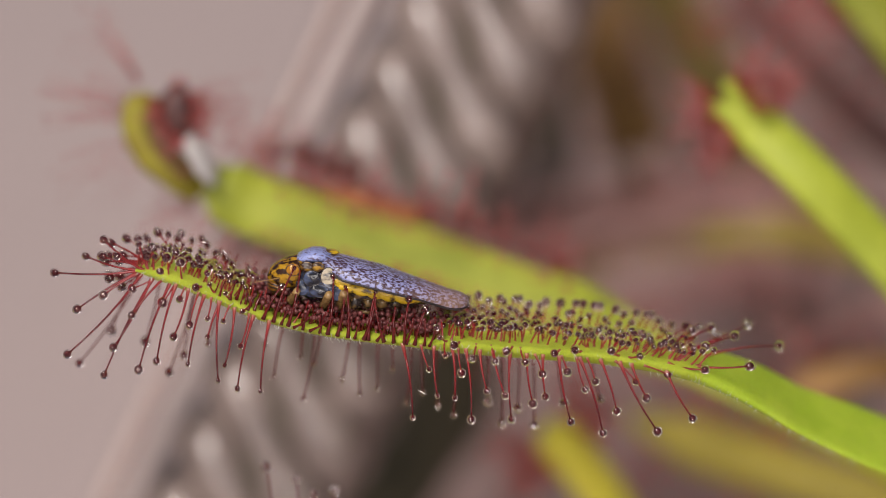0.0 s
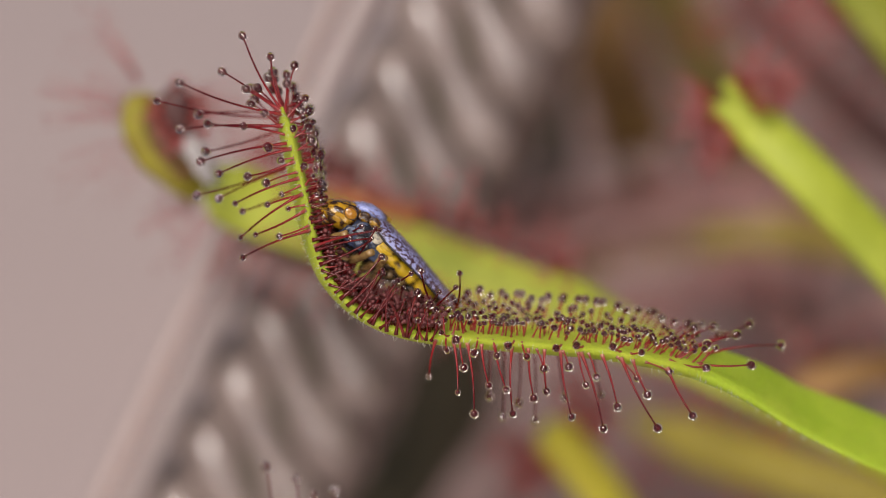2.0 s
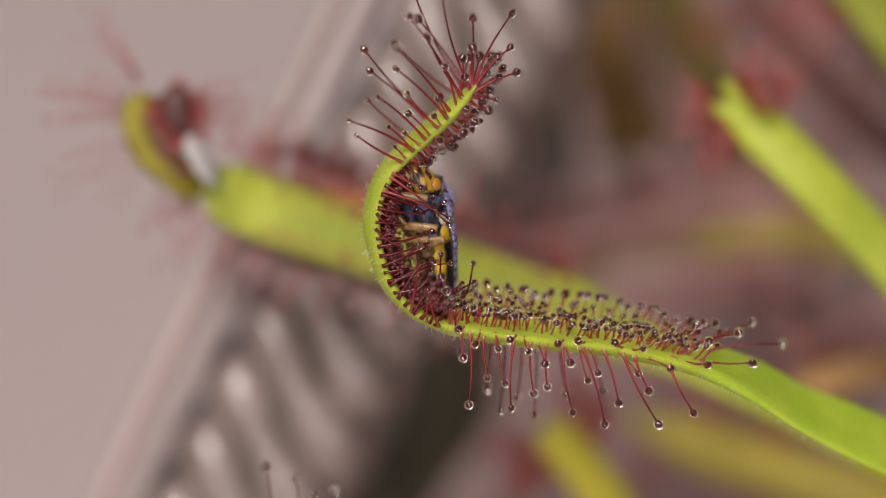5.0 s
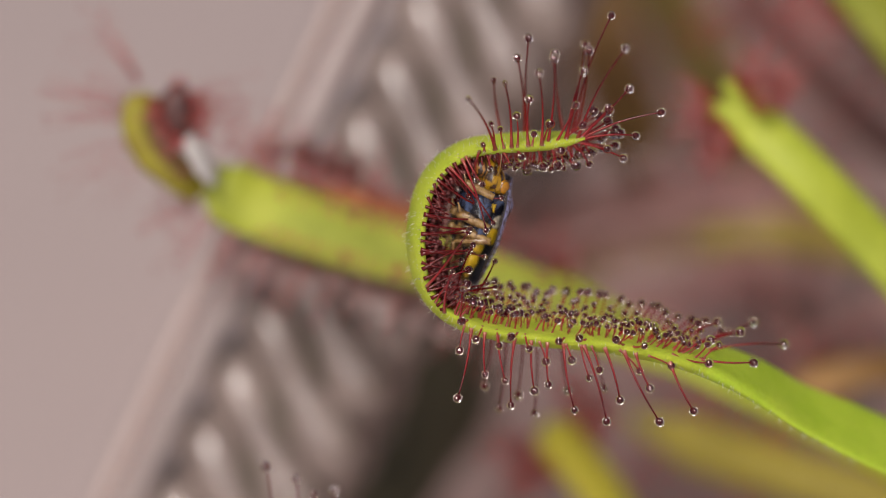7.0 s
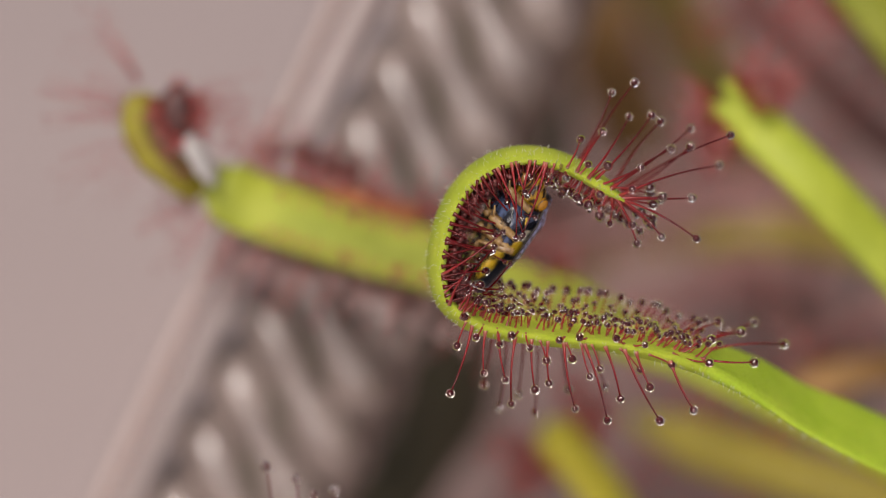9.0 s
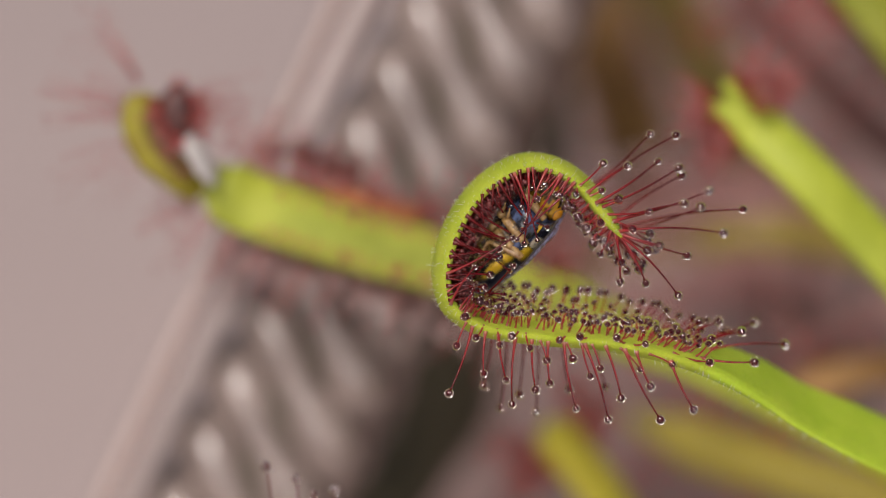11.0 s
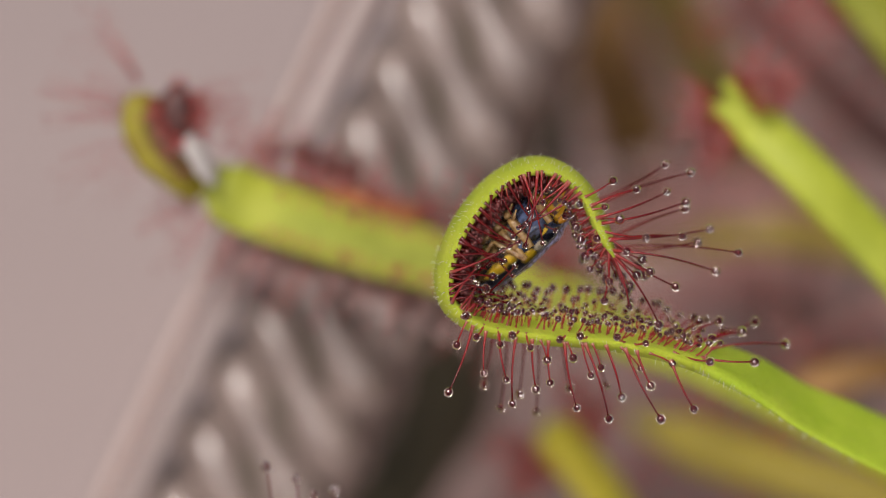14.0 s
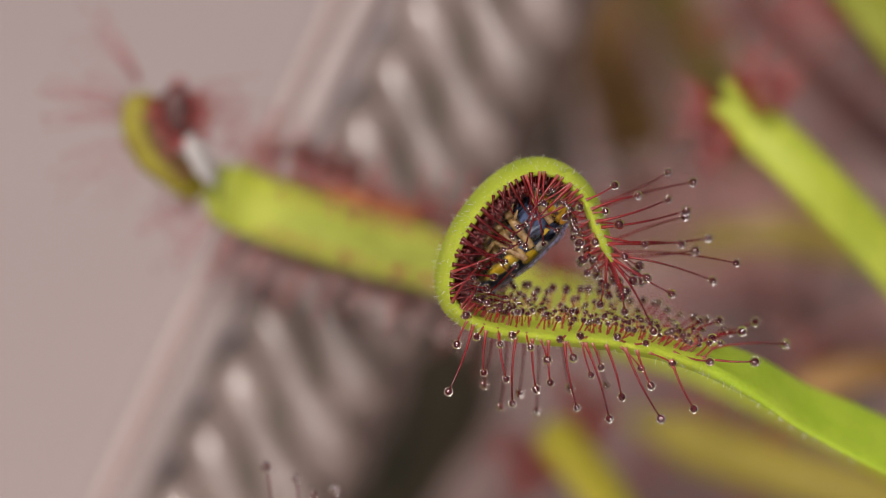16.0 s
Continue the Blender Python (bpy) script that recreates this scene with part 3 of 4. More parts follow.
def wing_at(x, v):
    """Values along the wing, which ends in a round."""
    end = float(np.interp(-x, (-2.9, -1.4, 0.8, 3.2, 5.2, 6.15), v))
    if -x > 5.2:
        u = (-x - 5.2) / 1.06
        end = v[5] * 0.5 + (v[4] - v[5] * 0.5) * math.sqrt(max(0.0, 1 - u * u))
    return end


def wing_mesh(side):
    bm = bmesh.new()
    rings = []
    for x in WING_X:
        top, low, wide = wing_at(x, (2.2, 2.0, 1.65, 1.05, 0.6, 0.15)), wing_at(x, WING_LOW), wing_at(x, WING_WIDE)
        outer = [(x, side * (0.02 + wide * math.sin(math.pi / 2 * u)), low + (top - low) * math.cos(math.pi / 2 * u) ** 0.8) for u in (0, 0.12, 0.26, 0.42, 0.6, 0.78, 0.92, 1)]
        inner = [(x, y - side * 0.05 if abs(y) > 0.06 else y, z - 0.06) for x, y, z in outer[::-1]]
        rings.append(mm(outer + inner))
    rows = loft(bm, rings)
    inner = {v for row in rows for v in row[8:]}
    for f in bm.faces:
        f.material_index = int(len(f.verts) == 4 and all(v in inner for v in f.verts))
    bmesh.ops.recalc_face_normals(bm, faces=bm.faces)
    return bm


def leg(bug, name, joints, radii):
    bm = bmesh.new()
    def limb(a, b, ra, rb):
        a, b = Vector(a) * MMM, Vector(b) * MMM
        n = 6
        tube(bm, [a.lerp(b, i / n) for i in range(n + 1)], [(ra + (rb - ra) * i / n) * MMM * (0.75 + 0.35 * math.sin(math.pi * min(1, (i + 0.6) / n))) for i in range(n + 1)], 8)
    for a, b, ra, rb in zip(joints, joints[1:], radii, radii[1:]):
        limb(a, b, ra, rb)
    ob = part(name, bm, LEG, bug)
    bm = bmesh.new()
    a, b = Vector(joints[-2]) * MMM, Vector(joints[-1]) * MMM
    for i in range(7):
        p = a.lerp(b, 0.15 + 0.11 * i)
        tube(bm, (p, p + Vector((-0.1, 0.1, -0.22)) * MMM), (0.00003, 0.000008), 4)
    part("spines", bm, BLACK, ob)


TAIL = []            # the parts that are pressed forward as the leaf closes


def build_leafhopper():
    bug = thing("leafhopper", "leafhopper with speckled lavender wings and yellow head, stuck on leaf", "leafhopper")
    TAIL.append(part("abdomen", shell([(1.2, 1.35, -0.7, 1.2), (0.0, 1.3, -0.75, 1.1), (-1.5, 1.1, -0.65, 0.9), (-3.0, 0.8, -0.5, 0.6), (-4.2, 0.3, -0.3, 0.2)]), BELLY, bug))
    for side in (1, -1):        # yellow flanks with a fold at each segment
        bm = bmesh.new()
        rings = []
        for i in range(37):
            x = 1.6 - i * 0.145
            w = float(np.interp(-x, (-1.6, 3.6), (1.42, 0.62)))
            fat = (0.75 + 0.25 * abs(math.sin(math.pi * i / 6))) * (0.35 + 0.65 * math.sin(math.pi * min(1, (i + 2) / 22) / 2)) * (1 if i < 30 else (37 - i) / 7)
            c = 0.42 - 0.09 * (1.6 - x)
            rings.append(mm([(x, side * (w + 0.27 * fat * math.cos(a)), c + 0.47 * fat * math.sin(a)) for a in (math.tau * k / 12 for k in range(12))]))
        loft(bm, rings)
        bmesh.ops.recalc_face_normals(bm, faces=bm.faces)
        TAIL.append(part("flank", bm, GOLD, bug, "glossy yellow flank with dark folds"))
    for i in range(5):          # darker belly rings
        x = 0.5 - i * 0.8
        w = float(np.interp(-x, (-0.5, 3.2), (1.22, 0.6)))
        TAIL.append(part("belly_ring", shell([(x + 0.33, w * 0.9, -1.05 + 0.07 * i, 0.0), (x + 0.1, w * 1.08, -1.15 + 0.08 * i, 0.1), (x - 0.3, w * 0.9, -1.0 + 0.09 * i, 0.0)]), BELLY, bug))
    part("thorax", shell([(4.2, 1.2, -0.5, 1.2), (3.2, 1.5, -0.85, 1.6), (2.0, 1.5, -0.85, 1.6), (0.8, 1.3, -0.7, 1.4)]), BLUE, bug, "slate-blue underside of the thorax with dark seams")
    for side in (1, -1):
        for (x, y, z, sx, sy, sz, mat) in ((3.6, 1.32, 1.4, 0.42, 0.08, 0.34, HEAD), (2.95, 1.45, 1.5, 0.4, 0.06, 0.3, HEAD), (2.3, 1.46, 0.95, 0.45, 0.07, 0.6, PALE), (3.25, 1.46, 0.75, 0.55, 0.1, 0.5, BLUE), (2.75, 1.48, 0.05, 0.6, 0.1, 0.42, BLUE), (1.4, 1.42, 0.75, 0.65, 0.12, 0.42, GOLD), (3.75, 1.28, 0.1, 0.4, 0.1, 0.5, BLUE), (1.7, 1.4, -0.05, 0.55, 0.14, 0.42, BLUE)):
            bm = bmesh.new()
            ball(bm, Vector((x, side * (y - 0.03), z)) * MMM, MMM, 3, 0, (sx, sy, sz))
            plate = part("side_plate", bm, mat, bug)
            if mat in (PALE, BLUE):
                bm = bmesh.new()
                tube(bm, [Vector((x + sx * 0.98 * math.cos(a), side * (y - 0.01), z + sz * 0.98 * math.sin(a))) * MMM for a in (math.tau * k / 20 for k in range(21))], [0.00003] * 21, 6)
                part("seam", bm, BLACK, plate)
    part("pronotum", shell([(4.3, 0.75, 1.5, 1.85), (3.95, 1.05, 1.45, 2.1), (3.4, 1.2, 1.5, 2.34), (2.8, 1.2, 1.55, 2.36), (2.3, 0.8, 1.65, 2.22)]), SHIELD, bug, "lavender-blue speckled shield")
    bm = bmesh.new()
    ball(bm, Vector((2.35, 0, 2.2)) * MMM, MMM, 2, 0, (0.55, 0.5, 0.14))
    part("scutellum", bm, GOLD, bug, "small yellow triangle behind the shield")
    head = part("head", shell([(6.0, 0.3, 0.2, 0.6), (5.85, 0.65, 0.0, 0.9), (5.55, 0.95, -0.2, 1.2), (5.1, 1.15, -0.3, 1.5), (4.5, 1.28, -0.25, 1.75), (3.95, 1.3, -0.1, 1.88)], 20), HEAD, bug)
    bm = bmesh.new()
    ball(bm, Vector((5.4, 0, -0.05)) * MMM, MMM, 3, 0, (0.6, 0.85, 0.7))
    part("face", bm, FACE, head, "swollen yellow face with fine black bars")
    for side in (1, -1):
        bm = bmesh.new()
        ball(bm, Vector((4.45, side * 1.16, 1.1)) * MMM, MMM, 3, 0, (0.46, 0.24, 0.4))
        part("eye", bm, EYE, head, "glossy amber eye")
        bm = bmesh.new()
        rim = [Vector((4.45 + 0.42 * math.cos(a), side * 1.27, 1.1 + 0.34 * math.sin(a))) * MMM for a in (math.tau * k / 16 for k in range(17))]
        tube(bm, rim, [0.000028] * 17, 6)
        part("eye_rim", bm, BLACK, head)
        bm = bmesh.new()
        tube(bm, mm(((5.2, side * 1.1, 0.5), (5.9, side * 1.35, 0.35), (6.9, side * 1.5, 0.1))), (0.00006, 0.00003, 0.000012), 5)
        part("antenna", bm, LEG, head)
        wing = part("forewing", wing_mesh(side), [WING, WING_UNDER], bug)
        TAIL.append(wing)
        bm = bmesh.new()
        tube(bm, mm([(x, side * (0.03 + wing_at(x, WING_WIDE)), wing_at(x, WING_LOW) - 0.03) for x in WING_X]), [0.00007] * len(WING_X), 6)
        part("wing_edge", bm, BLACK, wing, "dark leading edge")
        leg(bug, "front_leg", ((4.55, side * 0.15, -1.25), (4.05, side * 1.72, 0.0), (4.5, side * 0.35, -1.2), (5.1, side * 0.25, -1.4)), (0.27, 0.25, 0.15, 0.05))
        leg(bug, "middle_leg", ((2.5, side * 0.15, -1.25), (2.1, side * 1.85, 0.0), (2.65, side * 0.35, -1.25), (3.3, side * 0.3, -1.5)), (0.28, 0.26, 0.15, 0.05))
        leg(bug, "hind_leg", ((1.5, side * 0.15, -1.2), (1.3, side * 1.95, 0.2), (0.75, side * 0.3, -1.25), (-1.4, side * 0.5, -1.2)), (0.27, 0.24, 0.14, 0.05))
    return bug


# time; head and tail in the leaf's plane (mm); how far its back turns to the lens
def hop(t, hx, hy, tx, ty, toward):
    return (t, (hx - 784) * UNIT, (441 - hy) * UNIT, (tx - 784) * UNIT, (441 - ty) * UNIT, toward)


HOPS = [hop(0.0, 468, 497, 827, 534, 0.22), hop(0.5, 483, 468, 829, 543, 0.2), hop(1.0, 510, 435, 829, 555, 0.16), hop(1.5, 528, 400, 828, 559, 0.1),
        hop(2.0, 556, 371, 818, 563, 0.0), hop(3.0, 599, 336, 800, 563, -0.24), hop(4.2, 658, 304, 786, 563, -0.48), hop(6.3, 812, 275, 800, 548, -0.78),
        hop(7.5, 882, 276, 804, 542, -0.95), hop(9.0, 943, 298, 806, 538, -1.0), hop(11.3, 980, 314, 811, 533, -1.0), hop(16.0, 994, 320, 813, 533, -1.0)]
HOP_TABLE = np.array([h[1:] for h in HOPS])


def pressed(t):
    """How far, in mm, the hind body is pressed forward."""
    u = min(1.0, t / 7.0)
    return 1.9 * u * u * (3 - 2 * u)


def hopper_pose(t):
    hx, hy, tx, ty, toward = eased([h[0] for h in HOPS], HOP_TABLE, t)
    flat = math.hypot(hx - tx, hy - ty)
    deep = math.sqrt(max((12.2 - pressed(t))**2 - flat**2, 0))
    fore = float(np.interp(t, (0, 4, 7, 16), (1.2, 1.2, 1.0, 1.0)))
    head, tail = spot(hx, hy, fore), spot(tx, ty, fore + deep * float(np.interp(t, (0, 4, 7), (0.7, 0.7, 0.72))))
    axis = (head - tail).normalized()
    inplane = RIGHT * (hy - ty) - UP * (hx - tx)
    back = inplane.normalized() - FORE * toward
    back = (back - axis * back.dot(axis)).normalized()
    m = Matrix((axis, back.cross(axis), back)).transposed().to_4x4()
    m.translation = head - axis * 0.0061
    return m


# ---- surroundings ----
def bg(px, py, d):
    return behind((px - 784) * UNIT, (441 - py) * UNIT, d)


def spline(pts, n):
    pts = [Vector(p) for p in pts]
    pts = [pts[0] * 2 - pts[1]] + pts + [pts[-1] * 2 - pts[-2]]
    out = []
    for i in range(1, len(pts) - 2):
        a, b, c, d = pts[i - 1:i + 3]
        for k in range(n):
            u = k / n
            out.append(0.5 * (2 * b + (c - a) * u + (2 * a - 5 * b + 4 * c - d) * u * u + (3 * b - a - 3 * c + d) * u**3))
    return out + [pts[-2]]


def strap(bm, line, width, deep, tilt=0.5, round_tip=True, narrow=0.0, taper=0.12):
    """A fleshy leaf along line, width mm wide, deep mm thick."""
    rings = []
    n = len(line)
    for i, p in enumerate(line):
        d = (line[min(i + 1, n - 1)] - line[max(i - 1, 0)]).normalized()
        side = (d.cross(FORE) + FORE * tilt).normalized()
        side = (side - d * side.dot(d)).normalized()
        out = d.cross(side)
        k = min(1.0, 0.25 + i / (n * taper)) if round_tip else 1.0
        k *= 1 - narrow * min(1.0, max(0.0, (i / n - 0.55) / 0.15))
        rings.append([p + (side * math.cos(a) * width * k + out * math.sin(a) * deep * k) * 0.0005 for a in (math.tau * j / 14 for j in range(14))])
    loft(bm, rings)


def fringe(bm, line, width, count, length, seed, upto=1.0, r=0.09, bead=0.26, sides=(1, -1)):
    g = random.Random(seed)
    n = len(line)
    for _ in range(count):
        i = min(n - 2, int(g.random() * n * upto))
        p = line[i].lerp(line[i + 1], g.random())
        d = (line[i + 1] - line[i]).normalized()
        side = d.cross(FORE).normalized() * g.choice(sides)
        tipward = -d * (g.uniform(0.1, 1.3) if i < n * 0.06 else g.uniform(-0.1, 0.35))
        way = (side * g.uniform(0.6, 1.2) + tipward + FORE * g.uniform(-0.7, 0.5)).normalized()
        L = length * g.uniform(0.5, 1.15) * 0.001
        a = p + side * width * 0.00045
        e = a + way * L + UP * L * g.uniform(-0.15, 0.1)
        tube(bm, (a, a.lerp(e, 0.5) + UP * L * 0.05, e), (r * 0.001, r * 0.0008, r * 0.0006), 4)
        if bead:
            ball(bm, e, bead * 0.0007, 1, 1)


def back_leaf(label, pts, width, deep, mat, count, length, seed, tilt=0.5, upto=1.0, r=0.09, bead=0.26, sides=(1, -1), red=None, narrow=0.0, taper=0.12, dew=None):
    leaf = thing("background_leaf", label, "sundew leaf", group="leaves behind the leafhopper")
    line = spline(pts, 10)
    bm = bmesh.new()
    strap(bm, line, width, deep, tilt, True, narrow, taper)
    part("blade", bm, mat, leaf)
    if count:
        bm = bmesh.new()
        fringe(bm, line, width, count, length, seed, upto, r, bead, sides)
        part("fringe", bm, [red or HAZE_RED, dew or BEAD], leaf)["kind"] = "stuff"
    return leaf


def build_surroundings():
    bm = bmesh.new()
    bmesh.ops.create_grid(bm, x_segments=4, y_segments=4, size=30)
    tagged(part("ground", bm, TABLE), "plain smooth beige board under the plants", "ground", kind="structure")
    # the bank of peat from which the plants grow
    nx, ny = 120, 90
    bm = bmesh.new()
    rows = []
    for j in range(ny + 1):
        y = 0.0 + 0.34 * j / ny
        row = []
        for i in range(nx + 1):
            x = -0.045 + 0.30 * i / nx
            h = float(np.interp(x, (-0.045, -0.016, -0.004, 0.012, 0.035, 0.12, 0.2, 0.255), (-0.012, -0.006, 0.05, 0.098, 0.125, 0.14, 0.11, -0.005)))
            u = min(1.0, max(0.0, (y - 0.055) / 0.05))
            h *= 0.36 + 0.64 * u * u * (3 - 2 * u)
            h *= min(1.0, max(0.0, y / 0.012)) ** 0.5 * min(1.0, max(0.0, (0.34 - y) / 0.05)) ** 0.5
            h += (noise.noise(Vector((x, y, 0)) * 60) * 0.006 + noise.noise(Vector((x, y, 3)) * 220) * 0.0025) * min(1, max(0, h) * 60)
            row.append(bm.verts.new((x, y, h - 0.002)))
        rows.append(row)
    for a, b in zip(rows, rows[1:]):
        for k in range(nx):
            bm.faces.new((a[k], a[k + 1], b[k + 1], b[k]))
    tagged(part("peat_bank", bm, SOIL), "mauve-brown crumbly bank of peat under the sundews", "peat", kind="structure")

    # thick twisted rope that leans behind the leaf
    rope = thing("rope", "thick grey-beige twisted rope with a glossy sheen, leaning behind the leaves", "rope")
    low, high = bg(405, 960, 29), bg(977, -190, 29)
    way = (high - low).normalized()
    foot = low - way * (low.z / way.z)
    total = (high - foot).length
    ref = way.cross(FORE).normalized()
    other = way.cross(ref)
    # core coloured darker than the strands, painting shade into the gaps between them
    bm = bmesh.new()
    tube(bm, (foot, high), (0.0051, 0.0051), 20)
    part("core", bm, ROPE_GAP_SHADE, rope)
    for k in range(5):
        bm = bmesh.new()
        pts = []
        for i in range(481):
            z = total * i / 480
            a = math.tau * (k / 5 - z / 0.0232)
            pts.append(foot + way * z + (ref * math.cos(a) + other * math.sin(a)) * 0.005)
        turn = [math.tau * (k / 5 - total * i / 480 / 0.0232) for i in range(481)]
        tube(bm, pts, [0.00128 + 0.00115 * (0.5 + 0.5 * math.cos(4 * (a - 0.67))) + 0.0001 * math.sin(i * 0.185 + k) for i, a in enumerate(turn)], 10)
        part("strand", bm, ROPE, rope)
    rod = thing("thin_rod", "thin pinkish plastic rod beside the rope", "rod")
    bm = bmesh.new()
    a, b = bg(172, 882, 22), bg(590, 0, 22)
    w = (b - a).normalized()
    tube(bm, (a - w * (a.z / w.z), b + w * 0.04), (0.0003, 0.0003), 10)
    part("shaft", bm, ROD, rod)
    rod = thing("thin_rod", "thin pale rod before a plastic tube", "rod")
    bm = bmesh.new()
    a, b = bg(208, 882, 22), bg(446, 400, 22)
    w = (b - a).normalized()
    tube(bm, (a - w * (a.z / w.z), b), (0.00022, 0.00022), 10)
    part("shaft", bm, SLEEVE, rod)
    sleeve = thing("plastic_tube", "pale smooth plastic tube running beside the rope", "tube")
    bm = bmesh.new()
    a, b = bg(232, 882, 24), bg(642, 0, 24)
    w = (b - a).normalized()
    tube(bm, (a - w * (a.z / w.z), b + w * 0.04), (0.00105, 0.00105), 18)
    part("shaft", bm, SLEEVE, sleeve)
    bm = bmesh.new()
    edge = (FORE.cross(w).normalized() - FORE * 0.25).normalized() * 0.00105
    if edge.dot(RIGHT) > 0:
        edge = -edge
    tube(bm, (a - w * (a.z / w.z) + edge, b + w * 0.04 + edge), (0.00018, 0.00018), 8)
    part("seam", bm, MARGIN, sleeve, "rusty brown seam along the tube")
    # an added dark strip, not a real twig: its colour paints the shaded gap
    twig = thing("twig", "dark strip standing in for the shaded gap beside the rope", "twig")
    bm = bmesh.new()
    a, b = bg(700, 850, 50), bg(1030, 130, 50)
    w = (b - a).normalized()
    low = a - w * (a.z / w.z)
    pts = [low.lerp(b, i / 40) + RIGHT * 0.0012 * math.sin(i * 0.9) for i in range(41)]
    tube(bm, pts, [(0.0013 + 0.0032 * i / 40 + 0.0004 * math.sin(i * 1.9)) * (1 if i < 33 else (41 - i) / 8) for i in range(41)], 9)
    part("stem", bm, HOLLOW_SHADE, twig)
    for i, side in ((14, 1), (23, -1), (31, 1)):
        bm = bmesh.new()
        d = (RIGHT * side * 0.6 + w * 0.8).normalized()
        tube(bm, (pts[i], pts[i] + d * 0.005, pts[i] + d * 0.008 + w * 0.001), (0.0014, 0.0011, 0.0006), 8)
        part("strip_stub", bm, HOLLOW_SHADE, twig)

    # leaves behind
    first = back_leaf("green sundew leaf with red fringe, tip curled over a fly",
              [bg(362, 300, 16.5), bg(400, 334, 16.5), bg(450, 362, 17.0), bg(600, 414, 17.0), bg(800, 470, 17.0), bg(1000, 545, 17.0), bg(1150, 615, 18.0), bg(1300, 685, 18.0), bg(1600, 830, 20.0), bg(2000, 1060, 20.0)],
              4.5, 1.4, LEAF_DULL, 130, 4.0, 11, 0.3, 0.55, 0.055, 0.2, narrow=0.5, taper=0.17)
    bm = bmesh.new()
    strap(bm, spline([bg(262, 165, 14.6), bg(248, 215, 14.4), bg(268, 268, 14.4), bg(312, 304, 14.8), bg(352, 330, 16.0)], 8), 2.5, 1.2, 0.3)
    part("withered_tip", bm, LEAF_WITHER, first, "olive-brown withered tip")
    bm = bmesh.new()
    strap(bm, spline([bg(290, 172, 14.2), bg(272, 215, 14.2), bg(290, 265, 14.2), bg(336, 312, 14.6)], 8), 1.5, 0.8, 0.3)
    part("dead_margin", bm, LEAF_BROWN, first, "dead brown inner margin")
    bm = bmesh.new()
    fringe(bm, spline([bg(275, 160, 14.4), bg(262, 180, 14.4), bg(262, 225, 14.4), bg(300, 280, 14.4)], 8), 2.4, 90, 5.5, 35, 1.0, 0.026, 0.17)
    fringe(bm, spline([bg(290, 175, 13.4), bg(318, 205, 13.4), bg(345, 250, 13.4)], 8), 0.8, 80, 1.6, 36, 1.0, 0.08, 0.2)
    part("fringe", bm, [HAZE_RED, BEAD], first)["kind"] = "stuff"
    bm = bmesh.new()
    edge = spline([bg(470, 318, 17.0), bg(600, 360, 17.0), bg(700, 390, 17.0), bg(800, 418, 17.0), bg(1000, 495, 17.0)], 10)
    fringe(bm, edge, 0.5, 150, 2.0, 31, 1.0, 0.05, 0.2, (1,))
    part("fringe", bm, [HAZE_RED, BEAD], first)["kind"] = "stuff"
    bm = bmesh.new()
    fringe(bm, spline([bg(478, 290, 17.0), bg(540, 300, 17.0), bg(620, 335, 17.0)], 10), 0.6, 110, 1.6, 41, 1.0, 0.07, 0.2, (1,))
    part("fringe", bm, [STALK_DARK, LEAF_WINE], first, "dark wine clump of shrivelled tentacles")["kind"] = "stuff"
    bm = bmesh.new()
    strap(bm, spline([bg(560, 334, 17.0), bg(630, 351, 17.0), bg(690, 368, 17.0), bg(740, 382, 17.2)], 8), 1.2, 0.5, 0.3, taper=0.4)
    part("margin", bm, MARGIN, first, "orange-red flushed margin")
    bm = bmesh.new()
    strap(bm, spline([bg(715, 374, 17.1), bg(800, 400, 17.1), bg(880, 430, 17.1), bg(980, 470, 17.2)], 8), 1.3, 0.5, 0.3, taper=0.4)
    part("margin", bm, LEAF_WINE, first, "wine-red margin")
    bm = bmesh.new()
    fringe(bm, spline([bg(480, 375, 14.2), bg(640, 425, 14.2), bg(800, 470, 14.2), bg(1000, 545, 14.2)], 10), 2.0, 260, 0.9, 33, 1.0, 0.035, 0.13)
    part("face_tentacle", bm, [HAZE_RED, BEAD], first)["kind"] = "stuff"
    bm = bmesh.new()
    fringe(bm, spline([bg(470, 425, 17.0), bg(640, 478, 17.0), bg(800, 530, 17.0), bg(1000, 600, 17.0)], 10), 0.5, 150, 2.4, 37, 1.0, 0.05, 0.24, (-1,))
    part("fringe", bm, [LEAF_MAUVE, BEAD_GLINT], first, "mauve fringe with pale beads")["kind"] = "stuff"
    second = back_leaf("bright green sundew leaf with a withered red-fringed end",
              [bg(1294, 170, 17), bg(1345, 228, 17), bg(1440, 320, 16), bg(1548, 432, 17), bg(1728, 632, 18), bg(2028, 992, 22)], 3.6, 1.4, LEAF_FRESH, 60, 3.0, 12, 0.3, 0.2, taper=0.1)
    bm = bmesh.new()
    fringe(bm, spline([bg(1268, 150, 14.8), bg(1300, 195, 14.8), bg(1325, 225, 15)], 8), 2.2, 90, 1.5, 38, 1.0, 0.05, 0.22)
    fringe(bm, spline([bg(1282, 150, 17.4), bg(1300, 185, 17.4), bg(1325, 225, 17.4)], 8), 2.0, 170, 2.4, 34, 1.0, 0.05, 0.24)
    part("fringe", bm, [HAZE_RED, BEAD], second)["kind"] = "stuff"
    for ends in (((1320, 190), (1296, 158), (1288, 142)), ((1336, 210), (1338, 172), (1342, 152)), ((1310, 205), (1276, 196), (1254, 198))):
        bm = bmesh.new()
        strap(bm, spline([bg(x, y, 16.6) for x, y in ends[::-1]], 6), 1.1, 0.6, 0.3)
        part("tip_lobe", bm, LEAF_FRESH, second)
